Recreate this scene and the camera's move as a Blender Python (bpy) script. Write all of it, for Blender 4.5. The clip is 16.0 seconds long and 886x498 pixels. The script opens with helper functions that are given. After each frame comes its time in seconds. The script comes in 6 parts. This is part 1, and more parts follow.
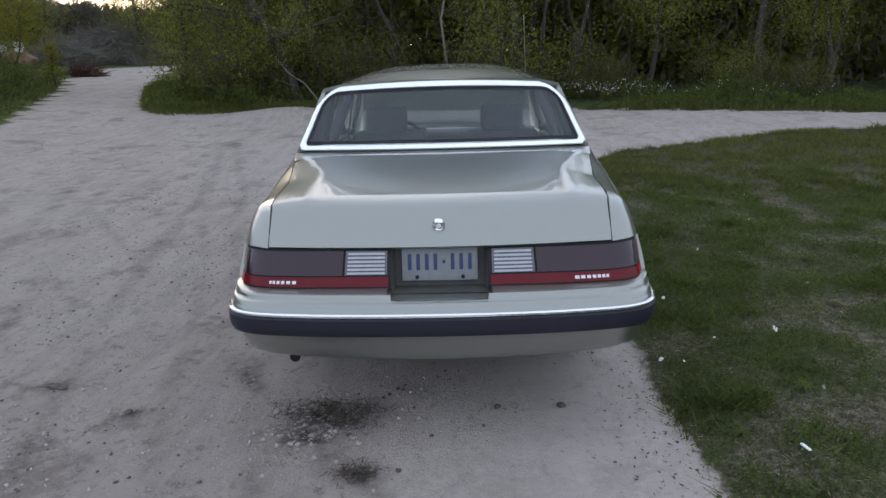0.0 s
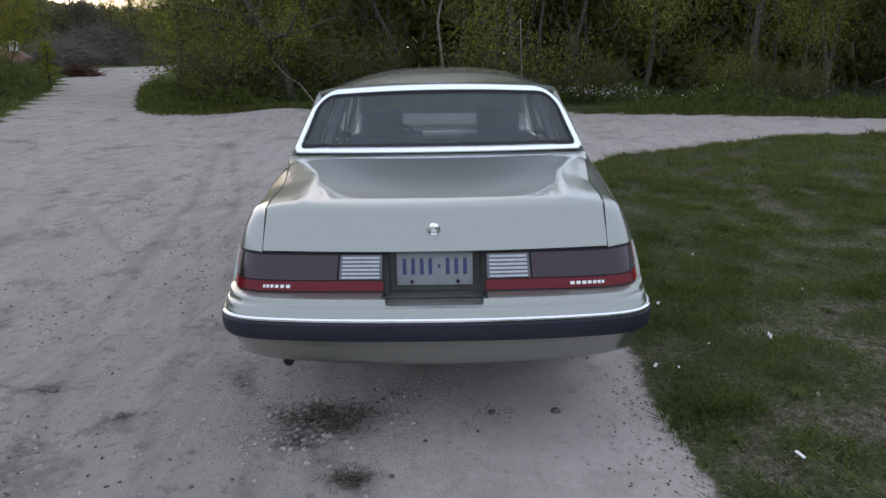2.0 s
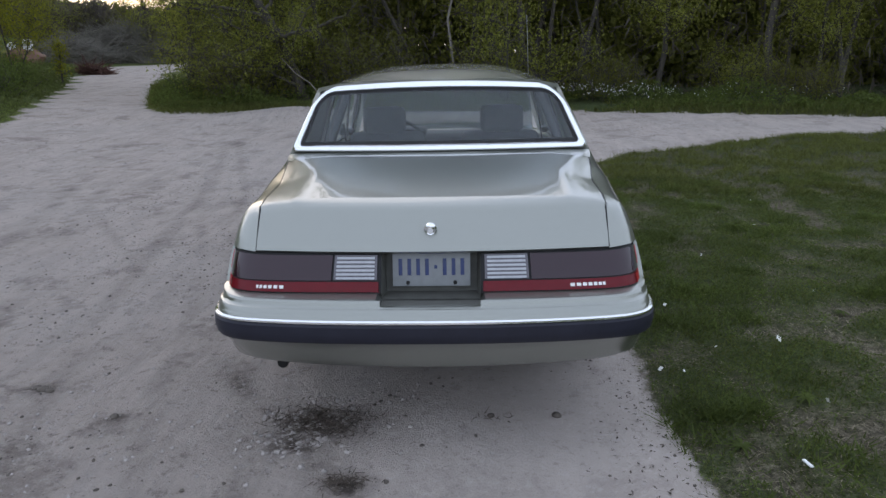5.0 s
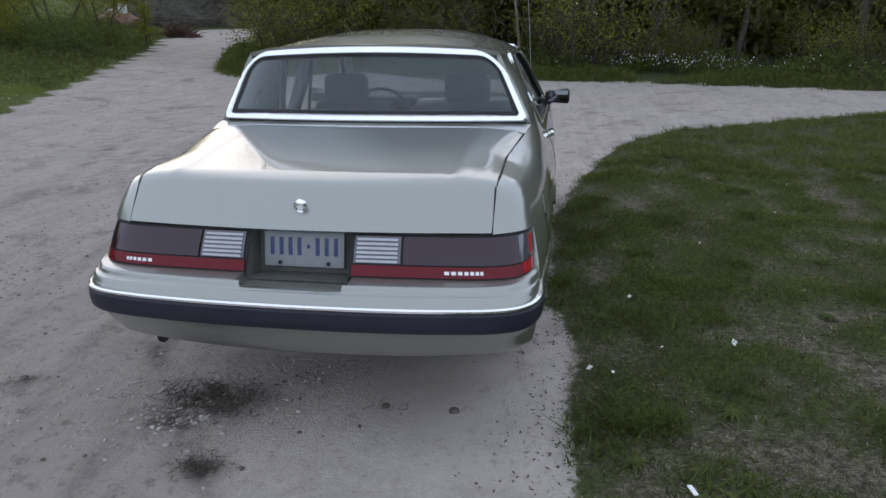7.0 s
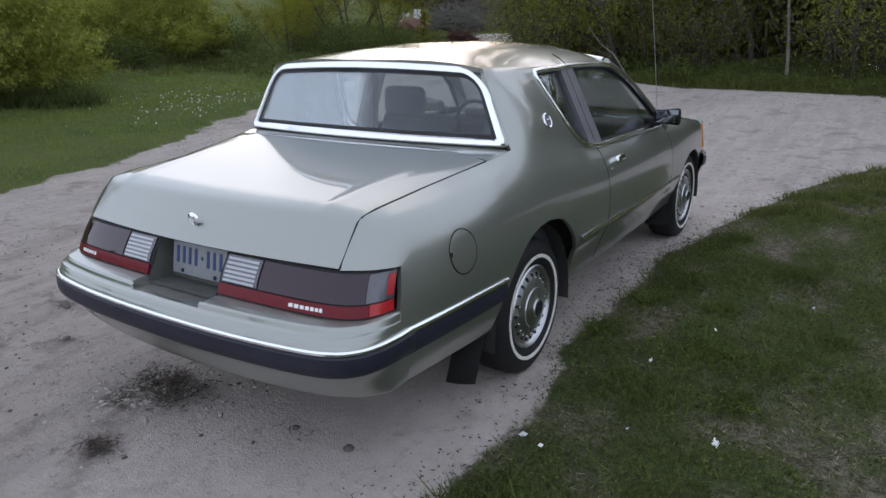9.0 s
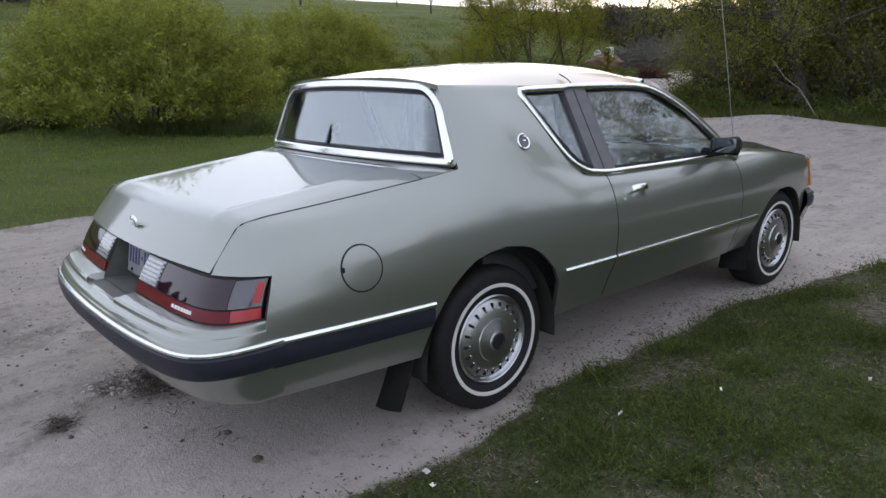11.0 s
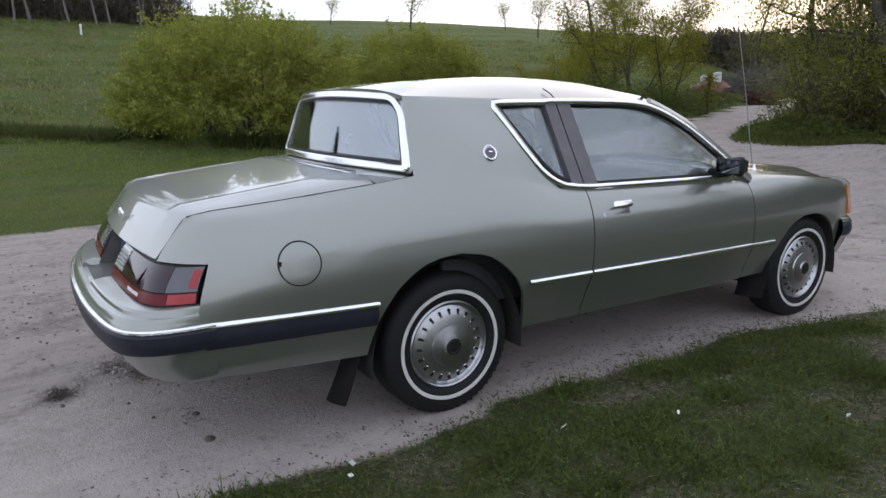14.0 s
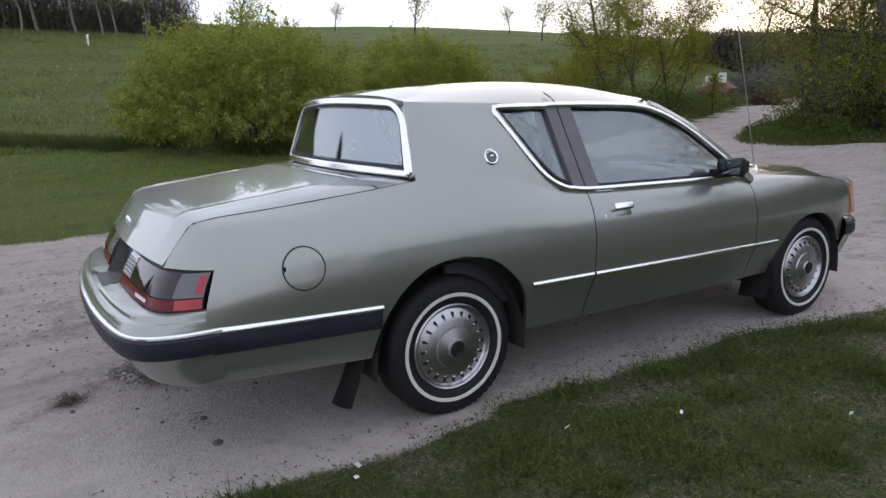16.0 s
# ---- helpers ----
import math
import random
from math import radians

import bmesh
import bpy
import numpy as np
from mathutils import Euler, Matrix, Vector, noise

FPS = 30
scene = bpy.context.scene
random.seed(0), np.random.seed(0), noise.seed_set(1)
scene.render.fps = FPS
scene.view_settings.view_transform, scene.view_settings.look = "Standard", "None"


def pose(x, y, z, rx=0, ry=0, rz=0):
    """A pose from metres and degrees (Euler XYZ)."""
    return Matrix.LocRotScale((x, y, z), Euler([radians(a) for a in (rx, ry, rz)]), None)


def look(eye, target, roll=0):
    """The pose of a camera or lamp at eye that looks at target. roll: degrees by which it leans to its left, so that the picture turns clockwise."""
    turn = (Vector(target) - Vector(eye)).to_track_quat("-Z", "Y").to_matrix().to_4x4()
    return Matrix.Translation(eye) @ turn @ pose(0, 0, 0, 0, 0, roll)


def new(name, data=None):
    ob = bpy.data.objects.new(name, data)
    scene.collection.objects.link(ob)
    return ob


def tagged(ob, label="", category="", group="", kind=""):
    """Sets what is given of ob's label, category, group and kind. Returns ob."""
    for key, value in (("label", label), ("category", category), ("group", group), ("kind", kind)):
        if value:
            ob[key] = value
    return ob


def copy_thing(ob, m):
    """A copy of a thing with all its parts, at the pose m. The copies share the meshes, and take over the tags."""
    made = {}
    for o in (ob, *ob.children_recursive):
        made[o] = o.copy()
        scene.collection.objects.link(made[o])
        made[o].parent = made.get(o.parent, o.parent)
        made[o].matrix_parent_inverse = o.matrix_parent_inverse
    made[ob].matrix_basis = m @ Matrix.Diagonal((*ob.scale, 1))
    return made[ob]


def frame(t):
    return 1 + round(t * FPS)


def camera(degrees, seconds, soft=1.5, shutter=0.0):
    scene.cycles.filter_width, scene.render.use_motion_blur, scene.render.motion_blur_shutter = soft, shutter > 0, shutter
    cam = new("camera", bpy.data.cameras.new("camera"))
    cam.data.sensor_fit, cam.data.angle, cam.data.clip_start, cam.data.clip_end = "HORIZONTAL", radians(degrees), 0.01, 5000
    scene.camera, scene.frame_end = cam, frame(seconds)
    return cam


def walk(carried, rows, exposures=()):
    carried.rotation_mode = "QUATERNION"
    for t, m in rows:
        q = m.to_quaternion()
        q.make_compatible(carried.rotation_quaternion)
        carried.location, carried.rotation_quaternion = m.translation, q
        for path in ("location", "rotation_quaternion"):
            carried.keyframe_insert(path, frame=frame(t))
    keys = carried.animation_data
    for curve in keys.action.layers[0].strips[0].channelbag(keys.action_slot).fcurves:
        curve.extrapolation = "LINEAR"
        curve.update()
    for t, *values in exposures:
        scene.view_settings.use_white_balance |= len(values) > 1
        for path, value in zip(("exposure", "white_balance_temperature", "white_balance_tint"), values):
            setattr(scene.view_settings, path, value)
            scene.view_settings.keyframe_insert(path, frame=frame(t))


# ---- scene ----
cam = camera(64.6, 16.0)
PATH = [
    (0, (0.078, -3.889, 1.54), (0.033, -1.962, 1.008), -1.6),
    (0.5, (0.081, -3.887, 1.544), (0.038, -1.959, 1.015), -1.1),
    (1, (0.08, -3.89, 1.545), (0.04, -1.961, 1.021), -0.8),
    (1.5, (0.079, -3.882, 1.542), (0.044, -1.952, 1.017), -0.9),
    (2, (0.078, -3.876, 1.546), (0.047, -1.947, 1.02), -1.1),
    (2.5, (0.079, -3.874, 1.544), (0.055, -1.944, 1.021), -1.2),
    (3, (0.079, -3.867, 1.543), (0.059, -1.936, 1.022), -0.8),
    (3.5, (0.076, -3.862, 1.54), (0.057, -1.932, 1.017), -0.9),
    (6, (0.35, -3.75, 1.525), (0.191, -1.833, 0.977), -1.1),
    (6.5, (0.622, -3.691, 1.517), (0.398, -1.801, 0.902), -0.9),
    (7, (0.904, -3.521, 1.511), (0.595, -1.641, 0.901), -0.6),
    (7.5, (1.217, -3.364, 1.527), (0.71, -1.515, 0.954), -1.7),
    (8, (1.594, -3.201, 1.563), (0.944, -1.416, 0.938), -1.0),
    (8.5, (1.873, -2.957, 1.548), (1.04, -1.242, 0.943), -1.4),
    (9, (2.155, -2.783, 1.544), (1.109, -1.184, 0.95), -0.9),
    (9.5, (2.427, -2.614, 1.527), (1.232, -1.115, 0.956), -0.2),
    (12, (3.147, -1.675, 1.36), (1.535, -0.589, 0.889), -0.9),
    (12.5, (3.303, -1.588, 1.345), (1.644, -0.577, 0.869), -0.1),
    (13, (3.338, -1.58, 1.364), (1.653, -0.593, 0.932), -0.8),
    (13.5, (3.341, -1.57, 1.364), (1.665, -0.561, 0.945), -0.8),
    (14, (3.339, -1.571, 1.365), (1.671, -0.548, 0.951), -0.4),
    (14.5, (3.347, -1.578, 1.367), (1.678, -0.555, 0.957), -0.6),
    (15, (3.36, -1.573, 1.362), (1.694, -0.545, 0.957), -0.8),
    (15.5, (3.368, -1.575, 1.364), (1.696, -0.557, 0.958), -1.0),
    (16, (3.377, -1.572, 1.369), (1.697, -0.565, 0.967), -1.2),
]
walk(cam, [(t, look(eye, target, roll)) for t, eye, target, roll in PATH], [(0.0, 1.69, 7600, 17), (7.0, 1.70, 7600, 17), (9.5, 1.76, 7800, 19), (12.0, 1.80, 8000, 20), (16.0, 1.76, 8000, 21)])

# ---- world and light: soft even light from a thinly veiled sky ----
SUN_AZ = radians(24)        # low, beyond the wood ahead
SUN_EL = radians(13)
world = bpy.data.worlds.new("evening_sky")
scene.world = world
world.use_nodes = True
wn = world.node_tree
sky = wn.nodes.new("ShaderNodeTexSky")
sky.sky_type, sky.sun_disc = "NISHITA", False
sky.sun_elevation, sky.sun_rotation = SUN_EL, -SUN_AZ
sky.air_density, sky.dust_density, sky.ozone_density = 1.0, 1.2, 1.0
veil = wn.nodes.new("ShaderNodeMix")     # thin even cloud over the whole sky
veil.data_type = "RGBA"
veil.inputs[0].default_value, veil.inputs[7].default_value = 0.90, (1.85, 2.42, 3.32, 1)
wn.links.new(sky.outputs[0], veil.inputs[6])
wn.links.new(veil.outputs[2], wn.nodes["Background"].inputs[0])
wn.nodes["Background"].inputs[1].default_value = 0.15
sun = new("sun", bpy.data.lights.new("sun", "SUN"))
sun.data.energy, sun.data.angle, sun.data.color = 0.12, radians(70), (1.0, 0.93, 0.84)
sun_from = Vector((-math.sin(SUN_AZ) * math.cos(SUN_EL), math.cos(SUN_AZ) * math.cos(SUN_EL), math.sin(SUN_EL)))
sun.matrix_world = look(sun_from * 50, (0, 0, 0))

# ---- materials ----
class Nodes:
    """A small builder for node materials."""

    def __init__(self, name):
        self.mat = bpy.data.materials.new(name)
        self.mat.use_nodes = True
        self.tree = self.mat.node_tree
        self.tree.nodes.clear()
        self.out = self.node("ShaderNodeOutputMaterial")

    def node(self, kind, **ins):
        n = self.tree.nodes.new(kind)
        for key, value in ins.items():
            self.put(n, key.replace("_", " "), value)
        return n

    def put(self, n, key, value):
        sock = n.inputs[int(key)] if key.isdigit() else n.inputs[key]
        if isinstance(value, bpy.types.NodeSocket):
            self.tree.links.new(value, sock)
        else:
            sock.default_value = value

    def coords(self, kind="Object"):
        return self.node("ShaderNodeTexCoord").outputs[kind]

    def place(self):
        return self.node("ShaderNodeNewGeometry").outputs["Position"]

    def noise(self, vec, scale, detail=4.0, rough=0.6):
        n = self.node("ShaderNodeTexNoise", Scale=scale, Detail=detail, Roughness=rough)
        self.put(n, "Vector", vec)
        return n.outputs["Fac"]

    def ramp(self, fac, stops):
        n = self.node("ShaderNodeValToRGB")
        el = n.color_ramp.elements
        while len(el) < len(stops):
            el.new(0.5)
        for e, (p, c) in zip(el, stops):
            e.position = p
            e.color = (*c, 1) if len(c) == 3 else c
        self.put(n, "Fac", fac)
        return n.outputs[0]

    def step(self, fac, lo, hi, a=0.0, b=1.0):
        n = self.node("ShaderNodeMapRange")
        n.interpolation_type = "SMOOTHSTEP"
        for key, value in zip(("Value", "From Min", "From Max", "To Min", "To Max"), (fac, lo, hi, a, b)):
            self.put(n, key, value)
        return n.outputs[0]

    def math(self, op, a, b=0.0):
        n = self.node("ShaderNodeMath")
        n.operation = op
        self.put(n, "0", a)
        self.put(n, "1", b)
        return n.outputs[0]

    def mix(self, fac, a, b, how="MIX"):
        n = self.node("ShaderNodeMix")
        n.data_type, n.blend_type = "RGBA", how
        for key, value in (("0", fac), ("6", a), ("7", b)):
            if isinstance(value, tuple) and len(value) == 3:
                value = (*value, 1)
            self.put(n, key, value)
        return n.outputs[2]

    def bump(self, height, strength=0.3, distance=0.01):
        n = self.node("ShaderNodeBump", Strength=strength, Distance=distance)
        self.put(n, "Height", height)
        return n.outputs[0]

    def principled(self, **ins):
        n = self.node("ShaderNodeBsdfPrincipled")
        for key, value in ins.items():
            key = key.replace("_", " ")
            if isinstance(value, tuple) and len(value) == 3:
                value = (*value, 1)
            self.put(n, key, value)
        self.tree.links.new(n.outputs[0], self.out.inputs[0])
        return n

    def close(self, shader):
        self.tree.links.new(shader, self.out.inputs[0])
        return self.mat


def plain(name, color, rough=0.5, metal=0.0, vary=0.25, scale=12.0, bump=0.1, size=0.003, coat=0.0, spec=0.5):
    """A material with grain and wear on two scales."""
    n = Nodes(name)
    p = n.coords()
    big, fine = n.noise(p, scale), n.noise(p, scale * 14, 6, 0.7)
    dark = tuple(c * (1 - vary) for c in color)
    light = tuple(min(1.0, c * (1 + vary)) for c in color)
    col = n.ramp(n.math("ADD", n.math("MULTIPLY", big, 0.6), n.math("MULTIPLY", fine, 0.4)), [(0.3, dark), (0.7, light)])
    r = n.step(fine, 0.3, 0.7, max(0.0, rough - 0.08), min(1.0, rough + 0.1))
    n.principled(Base_Color=col, Roughness=r, Metallic=metal, Coat_Weight=coat, Specular_IOR_Level=spec, Normal=n.bump(fine, bump, size))
    return n.mat


def paint_material():
    """Metallic grey-green car paint with flakes, light dust and a clear coat."""
    n = Nodes("car_paint")
    p = n.coords()
    flake = n.node("ShaderNodeTexVoronoi", Scale=900.0)
    n.put(flake, "Vector", p)
    dust = n.noise(p, 2.2, 6, 0.65)
    col = n.mix(n.step(flake.outputs["Distance"], 0.1, 0.6), (0.228, 0.238, 0.214), (0.292, 0.304, 0.276))
    col = n.mix(n.step(dust, 0.45, 0.8, 0.0, 0.10), col, (0.32, 0.305, 0.27))
    n.principled(Base_Color=col, Metallic=0.74, Roughness=n.step(dust, 0.2, 0.8, 0.29, 0.32), Coat_Weight=1.0, Coat_IOR=1.6,
                 Coat_Roughness=n.step(dust, 0.3, 0.8, 0.008, 0.03), Normal=n.bump(n.noise(p, 4.0, 2), 0.012, 0.01))
    return n.mat


def glass_material(name, tint, gloss=1.0):
    n = Nodes(name)
    p = n.coords()
    f = n.node("ShaderNodeFresnel", IOR=1.55)
    smear = n.noise(p, 9.0, 5)
    through_glass = n.node("ShaderNodeBsdfTransparent", Color=(*tint, 1))
    shine = n.node("ShaderNodeBsdfGlossy", Color=(0.95, 0.97, 1.0, 1), Roughness=0.005)
    mix = n.node("ShaderNodeMixShader")
    n.put(mix, "0", n.math("MINIMUM", n.math("MULTIPLY", f.outputs[0], n.step(smear, 0.2, 0.8, gloss * 0.95, gloss * 1.05)), 1.0))
    n.put(mix, "1", through_glass.outputs[0])
    n.put(mix, "2", shine.outputs[0])
    return n.close(mix.outputs[0])


def lens_material(name, color, rough=0.12, ridge=0.0, coat=1.0, spec=0.5):
    n = Nodes(name)
    p = n.coords()
    grain = n.noise(p, 30.0, 3)
    col = n.mix(grain, tuple(c * 0.7 for c in color), color)
    extra = {}
    if ridge:
        w = n.node("ShaderNodeTexWave", Scale=ridge)
        w.bands_direction = "X"
        n.put(w, "Vector", p)
        extra = {"Normal": n.bump(w.outputs["Fac"], 0.25, 0.003)}
    n.principled(Base_Color=col, Roughness=rough, Coat_Weight=coat, Coat_Roughness=0.03, Specular_IOR_Level=spec, **extra)
    return n.mat


def leaf_material(name, dark, light, shine=0.45):
    n = Nodes(name)
    g = n.node("ShaderNodeNewGeometry")
    o = n.node("ShaderNodeObjectInfo")
    col = n.ramp(g.outputs["Random Per Island"], [(0.0, dark), (0.55, tuple((a + b) / 2 for a, b in zip(dark, light))), (1.0, light)])
    big = n.noise(n.place(), 0.5, 2)
    col = n.mix(n.step(big, 0.35, 0.65, 0.0, 0.25), col, tuple(c * 0.6 for c in dark))
    # clumps darkened by noise stand in for shaded gaps in the foliage
    col = n.mix(n.step(n.noise(n.place(), 3.0, 2), 0.44, 0.58, 0.0, 0.35), col, tuple(c * 0.75 for c in dark))
    col = n.mix(n.math("MULTIPLY", o.outputs["Random"], 0.25), col, (light[0] * 1.05, light[1] * 0.97, light[2] * 0.8))
    d = n.node("ShaderNodeBsdfDiffuse")
    n.put(d, "Color", col)
    t = n.node("ShaderNodeBsdfTranslucent")
    n.put(t, "Color", n.mix(0.5, col, light))
    gl = n.node("ShaderNodeBsdfGlossy", Roughness=0.55, Color=(0.5, 0.5, 0.5, 1))
    m1 = n.node("ShaderNodeMixShader", Fac=0.4)
    n.put(m1, "1", d.outputs[0])
    n.put(m1, "2", t.outputs[0])
    m2 = n.node("ShaderNodeMixShader", Fac=0.05 * shine)
    n.put(m2, "1", m1.outputs[0])
    n.put(m2, "2", gl.outputs[0])
    return n.close(m2.outputs[0])


def ground_material():
    """Pale sandy gravel, lawn and rough pasture, told apart by the 'turf' layer of the sheet."""
    n = Nodes("ground")
    p = n.place()
    turf = n.node("ShaderNodeAttribute")
    turf.attribute_name = "turf"
    wet = n.node("ShaderNodeAttribute")
    wet.attribute_name = "worn"
    big, mid, fine, grit = n.noise(p, 0.5, 4), n.noise(p, 3.0, 5, 0.65), n.noise(p, 26.0, 6, 0.7), n.noise(p, 140.0, 4, 0.7)
    east = n.node("ShaderNodeSeparateXYZ", Vector=p).outputs[0]
    loose = n.step(n.math("ADD", east, n.math("MULTIPLY", n.math("SUBTRACT", big, 0.5), 2.4)), -0.9, 0.25, 1.0, 0.22)
    north = n.node("ShaderNodeSeparateXYZ", Vector=p).outputs[1]
    loose = n.math("MAXIMUM", loose, n.step(north, 2.5, 5.0, 0.0, 0.75))
    streak = n.node("ShaderNodeMapping", Scale=(3.4, 0.42, 1.0), Rotation=(0, 0, -0.10))
    n.put(streak, "Vector", p)
    drag = n.noise(streak.outputs[0], 1.9, 7, 0.68)
    sand = n.ramp(mid, [(0.25, (0.413, 0.352, 0.315)), (0.5, (0.487, 0.421, 0.379)), (0.75, (0.54, 0.471, 0.427))])
    sand = n.mix(n.math("MULTIPLY", n.step(drag, 0.45, 0.58), n.step(loose, 0.2, 0.9, 0.2, 0.36)), sand, (0.31, 0.27, 0.247))
    sand = n.mix(n.step(loose, 0.2, 0.8, 0.38, 0.0), sand, (0.345, 0.30, 0.272))
    dirt = n.noise(p, 1.7, 9, 0.74)
    sand = n.mix(n.math("MULTIPLY", n.step(dirt, 0.54, 0.60), n.step(loose, 0.2, 0.9, 0.3, 0.60)), sand, (0.223, 0.187, 0.168))
    sand = n.mix(n.step(big, 0.40, 0.66, 0.0, 0.35), sand, (0.497, 0.45, 0.418))
    crumb = n.noise(p, 17.0, 8, 0.78)
    sand = n.mix(n.math("MULTIPLY", n.step(crumb, 0.56, 0.62), n.step(loose, 0.1, 0.9, 0.35, 0.62)), sand, (0.194, 0.162, 0.144))
    sand = n.mix(n.math("MULTIPLY", n.step(crumb, 0.47, 0.38), 0.35), sand, (0.526, 0.482, 0.454))
    sand = n.mix(n.step(grit, 0.60, 0.72, 0.0, 0.45), sand, (0.533, 0.504, 0.482))
    sand = n.mix(n.math("MULTIPLY", wet.outputs["Fac"], n.step(fine, 0.25, 0.6)), sand, (0.0864, 0.0706, 0.0612))
    soil = n.ramp(fine, [(0.3, (0.039, 0.0359, 0.0234)), (0.6, (0.078, 0.0741, 0.0468)), (0.8, (0.156, 0.144, 0.101))])
    green = n.mix(n.step(big, 0.35, 0.65), n.ramp(mid, [(0.3, (0.0507, 0.0819, 0.0203)), (0.7, (0.101, 0.156, 0.0374))]),
                  n.ramp(mid, [(0.3, (0.078, 0.0975, 0.0328)), (0.7, (0.14, 0.164, 0.0546))]))
    sward = n.math("ADD", n.math("MULTIPLY", n.noise(p, 75.0, 3, 0.7), 0.55), n.math("MULTIPLY", n.noise(p, 18.0, 4, 0.7), 0.45))
    blade = n.ramp(sward, [(0.36, (0.00936, 0.0133, 0.00702)), (0.48, (0.0328, 0.0468, 0.0187)), (0.58, (0.078, 0.0998, 0.0406)), (0.68, (0.187, 0.195, 0.125))])
    band = n.node("ShaderNodeMapping", Scale=(0.55, 0.10, 1.0))
    n.put(band, "Vector", p)
    field = n.mix(n.step(n.noise(band.outputs[0], 1.0, 5, 0.6), 0.42, 0.60, 0.0, 0.75), green, (0.145, 0.155, 0.058))
    turfcol = n.mix(n.step(east, -4.0, -5.6, 0.0, 0.85), n.mix(0.30, blade, n.mix(0.65, soil, green)), field)
    thatch = n.node("ShaderNodeAttribute")
    thatch.attribute_name = "thatch"
    dry = n.ramp(n.math("ADD", n.math("MULTIPLY", fine, 0.5), n.math("MULTIPLY", grit, 0.5)), [(0.40, (0.0205, 0.0169, 0.0115)), (0.5, (0.0874, 0.0732, 0.0525)), (0.60, (0.236, 0.201, 0.153))])
    turfcol = n.mix(n.math("MULTIPLY", thatch.outputs["Fac"], 0.92), turfcol, dry)
    edge = n.math("ADD", turf.outputs["Fac"], n.math("MULTIPLY", n.math("SUBTRACT", n.math("ADD", n.math("MULTIPLY", fine, 0.6), n.math("MULTIPLY", mid, 0.4)), 0.5), 0.9))
    col = n.mix(n.step(edge, 0.4, 0.6), sand, turfcol)
    pebble = n.node("ShaderNodeTexVoronoi", Scale=62.0)
    n.put(pebble, "Vector", p)
    sprinkle = n.math("MULTIPLY", n.step(pebble.outputs["Distance"], 0.30, 0.18), n.step(n.noise(p, 7.0, 3), 0.5, 0.62))
    h = n.math("ADD", n.math("ADD", n.math("MULTIPLY", sward, 0.8), n.math("ADD", n.math("MULTIPLY", fine, 0.7), n.math("ADD", n.math("MULTIPLY", grit, 0.3), n.math("MULTIPLY", n.math("MULTIPLY", crumb, loose), 1.5)))), n.math("MULTIPLY", sprinkle, 0.6))
    n.principled(Base_Color=col, Roughness=0.95, Specular_IOR_Level=0.15, Normal=n.bump(h, n.step(loose, 0.2, 0.9, 0.55, 0.9), 0.04))
    return n.mat


def bark_material(name, dark, light):
    n = Nodes(name)
    p = n.coords()
    m = n.node("ShaderNodeMapping", Scale=(6.0, 6.0, 1.2))
    n.put(m, "Vector", p)
    g = n.noise(m.outputs[0], 3.0, 6, 0.7)
    n.principled(Base_Color=n.ramp(g, [(0.3, dark), (0.7, light)]), Roughness=0.9, Normal=n.bump(g, 0.6, 0.03))
    return n.mat


PAINT = paint_material()
GLASS = glass_material("tinted_glass", (0.90, 0.93, 0.925), 0.7)
SIDEGLASS = glass_material("tinted_side_glass", (0.86, 0.89, 0.885), 0.30)
CHROME = plain("chrome_trim", (0.86, 0.87, 0.89), 0.14, 1.0, 0.04, 8.0, 0.02)
STEEL = plain("brushed_hubcap", (0.46, 0.46, 0.47), 0.33, 1.0, 0.12, 20.0, 0.05)
RUBBER = plain("tyre_rubber", (0.014, 0.0135, 0.014), 0.62, 0.0, 0.35, 20.0, 0.25, 0.003, 0.0, 0.22)
WHITEWALL = plain("whitewall", (0.62, 0.60, 0.56), 0.6, 0.0, 0.12, 20.0)
BAND = plain("navy_bumper_rubber", (0.020, 0.021, 0.032), 0.42, 0.0, 0.25, 15.0, 0.1, 0.003, 0.0, 0.28)
BLACK = plain("black_rubber", (0.012, 0.012, 0.013), 0.55, 0.0, 0.3, 12.0, 0.1, 0.003, 0.0, 0.3)
PILLAR = plain("dark_pillar_cover", (0.12, 0.112, 0.12), 0.4, 0.0, 0.2)
UNDER = plain("dusty_underbody", (0.03, 0.028, 0.025), 0.9, 0.0, 0.4, 6.0)
CLOTH = plain("grey_seat_cloth", (0.13, 0.135, 0.15), 0.95, 0.0, 0.25, 25.0, 0.3)
DASH = plain("dark_dashboard", (0.035, 0.035, 0.04), 0.6, 0.0, 0.2)
LENS = lens_material("smoked_red_lens", (0.026, 0.006, 0.014), 0.05, 0.0, 0.15, 0.5)
RED = lens_material("red_lens", (0.16, 0.003, 0.010), 0.25, 0.0, 0.0, 0.28)
BRIGHTRED = lens_material("bright_red_reflector", (0.50, 0.012, 0.018), 0.3, 0.0, 0.4)
SMOKE = lens_material("grey_smoked_lens", (0.085, 0.078, 0.095), 0.12)
CLEAR = lens_material("clear_reverse_lens", (0.42, 0.43, 0.46), 0.2)
AMBER = lens_material("amber_lens", (0.75, 0.22, 0.02), 0.2)
# plate white toned down to grey, the recess's shade put into the colour
PLATE = plain("shaded_plate_paint", (0.24, 0.255, 0.265), 0.45, 0.0, 0.15, 30.0)
PLATEBLUE = plain("plate_blue", (0.03, 0.05, 0.14), 0.5)
# recess walls and floor in a darker grey than the body paint
RECESS = plain("dark_recess_paint", (0.075, 0.076, 0.068), 0.6, 0.0, 0.3, 20.0)
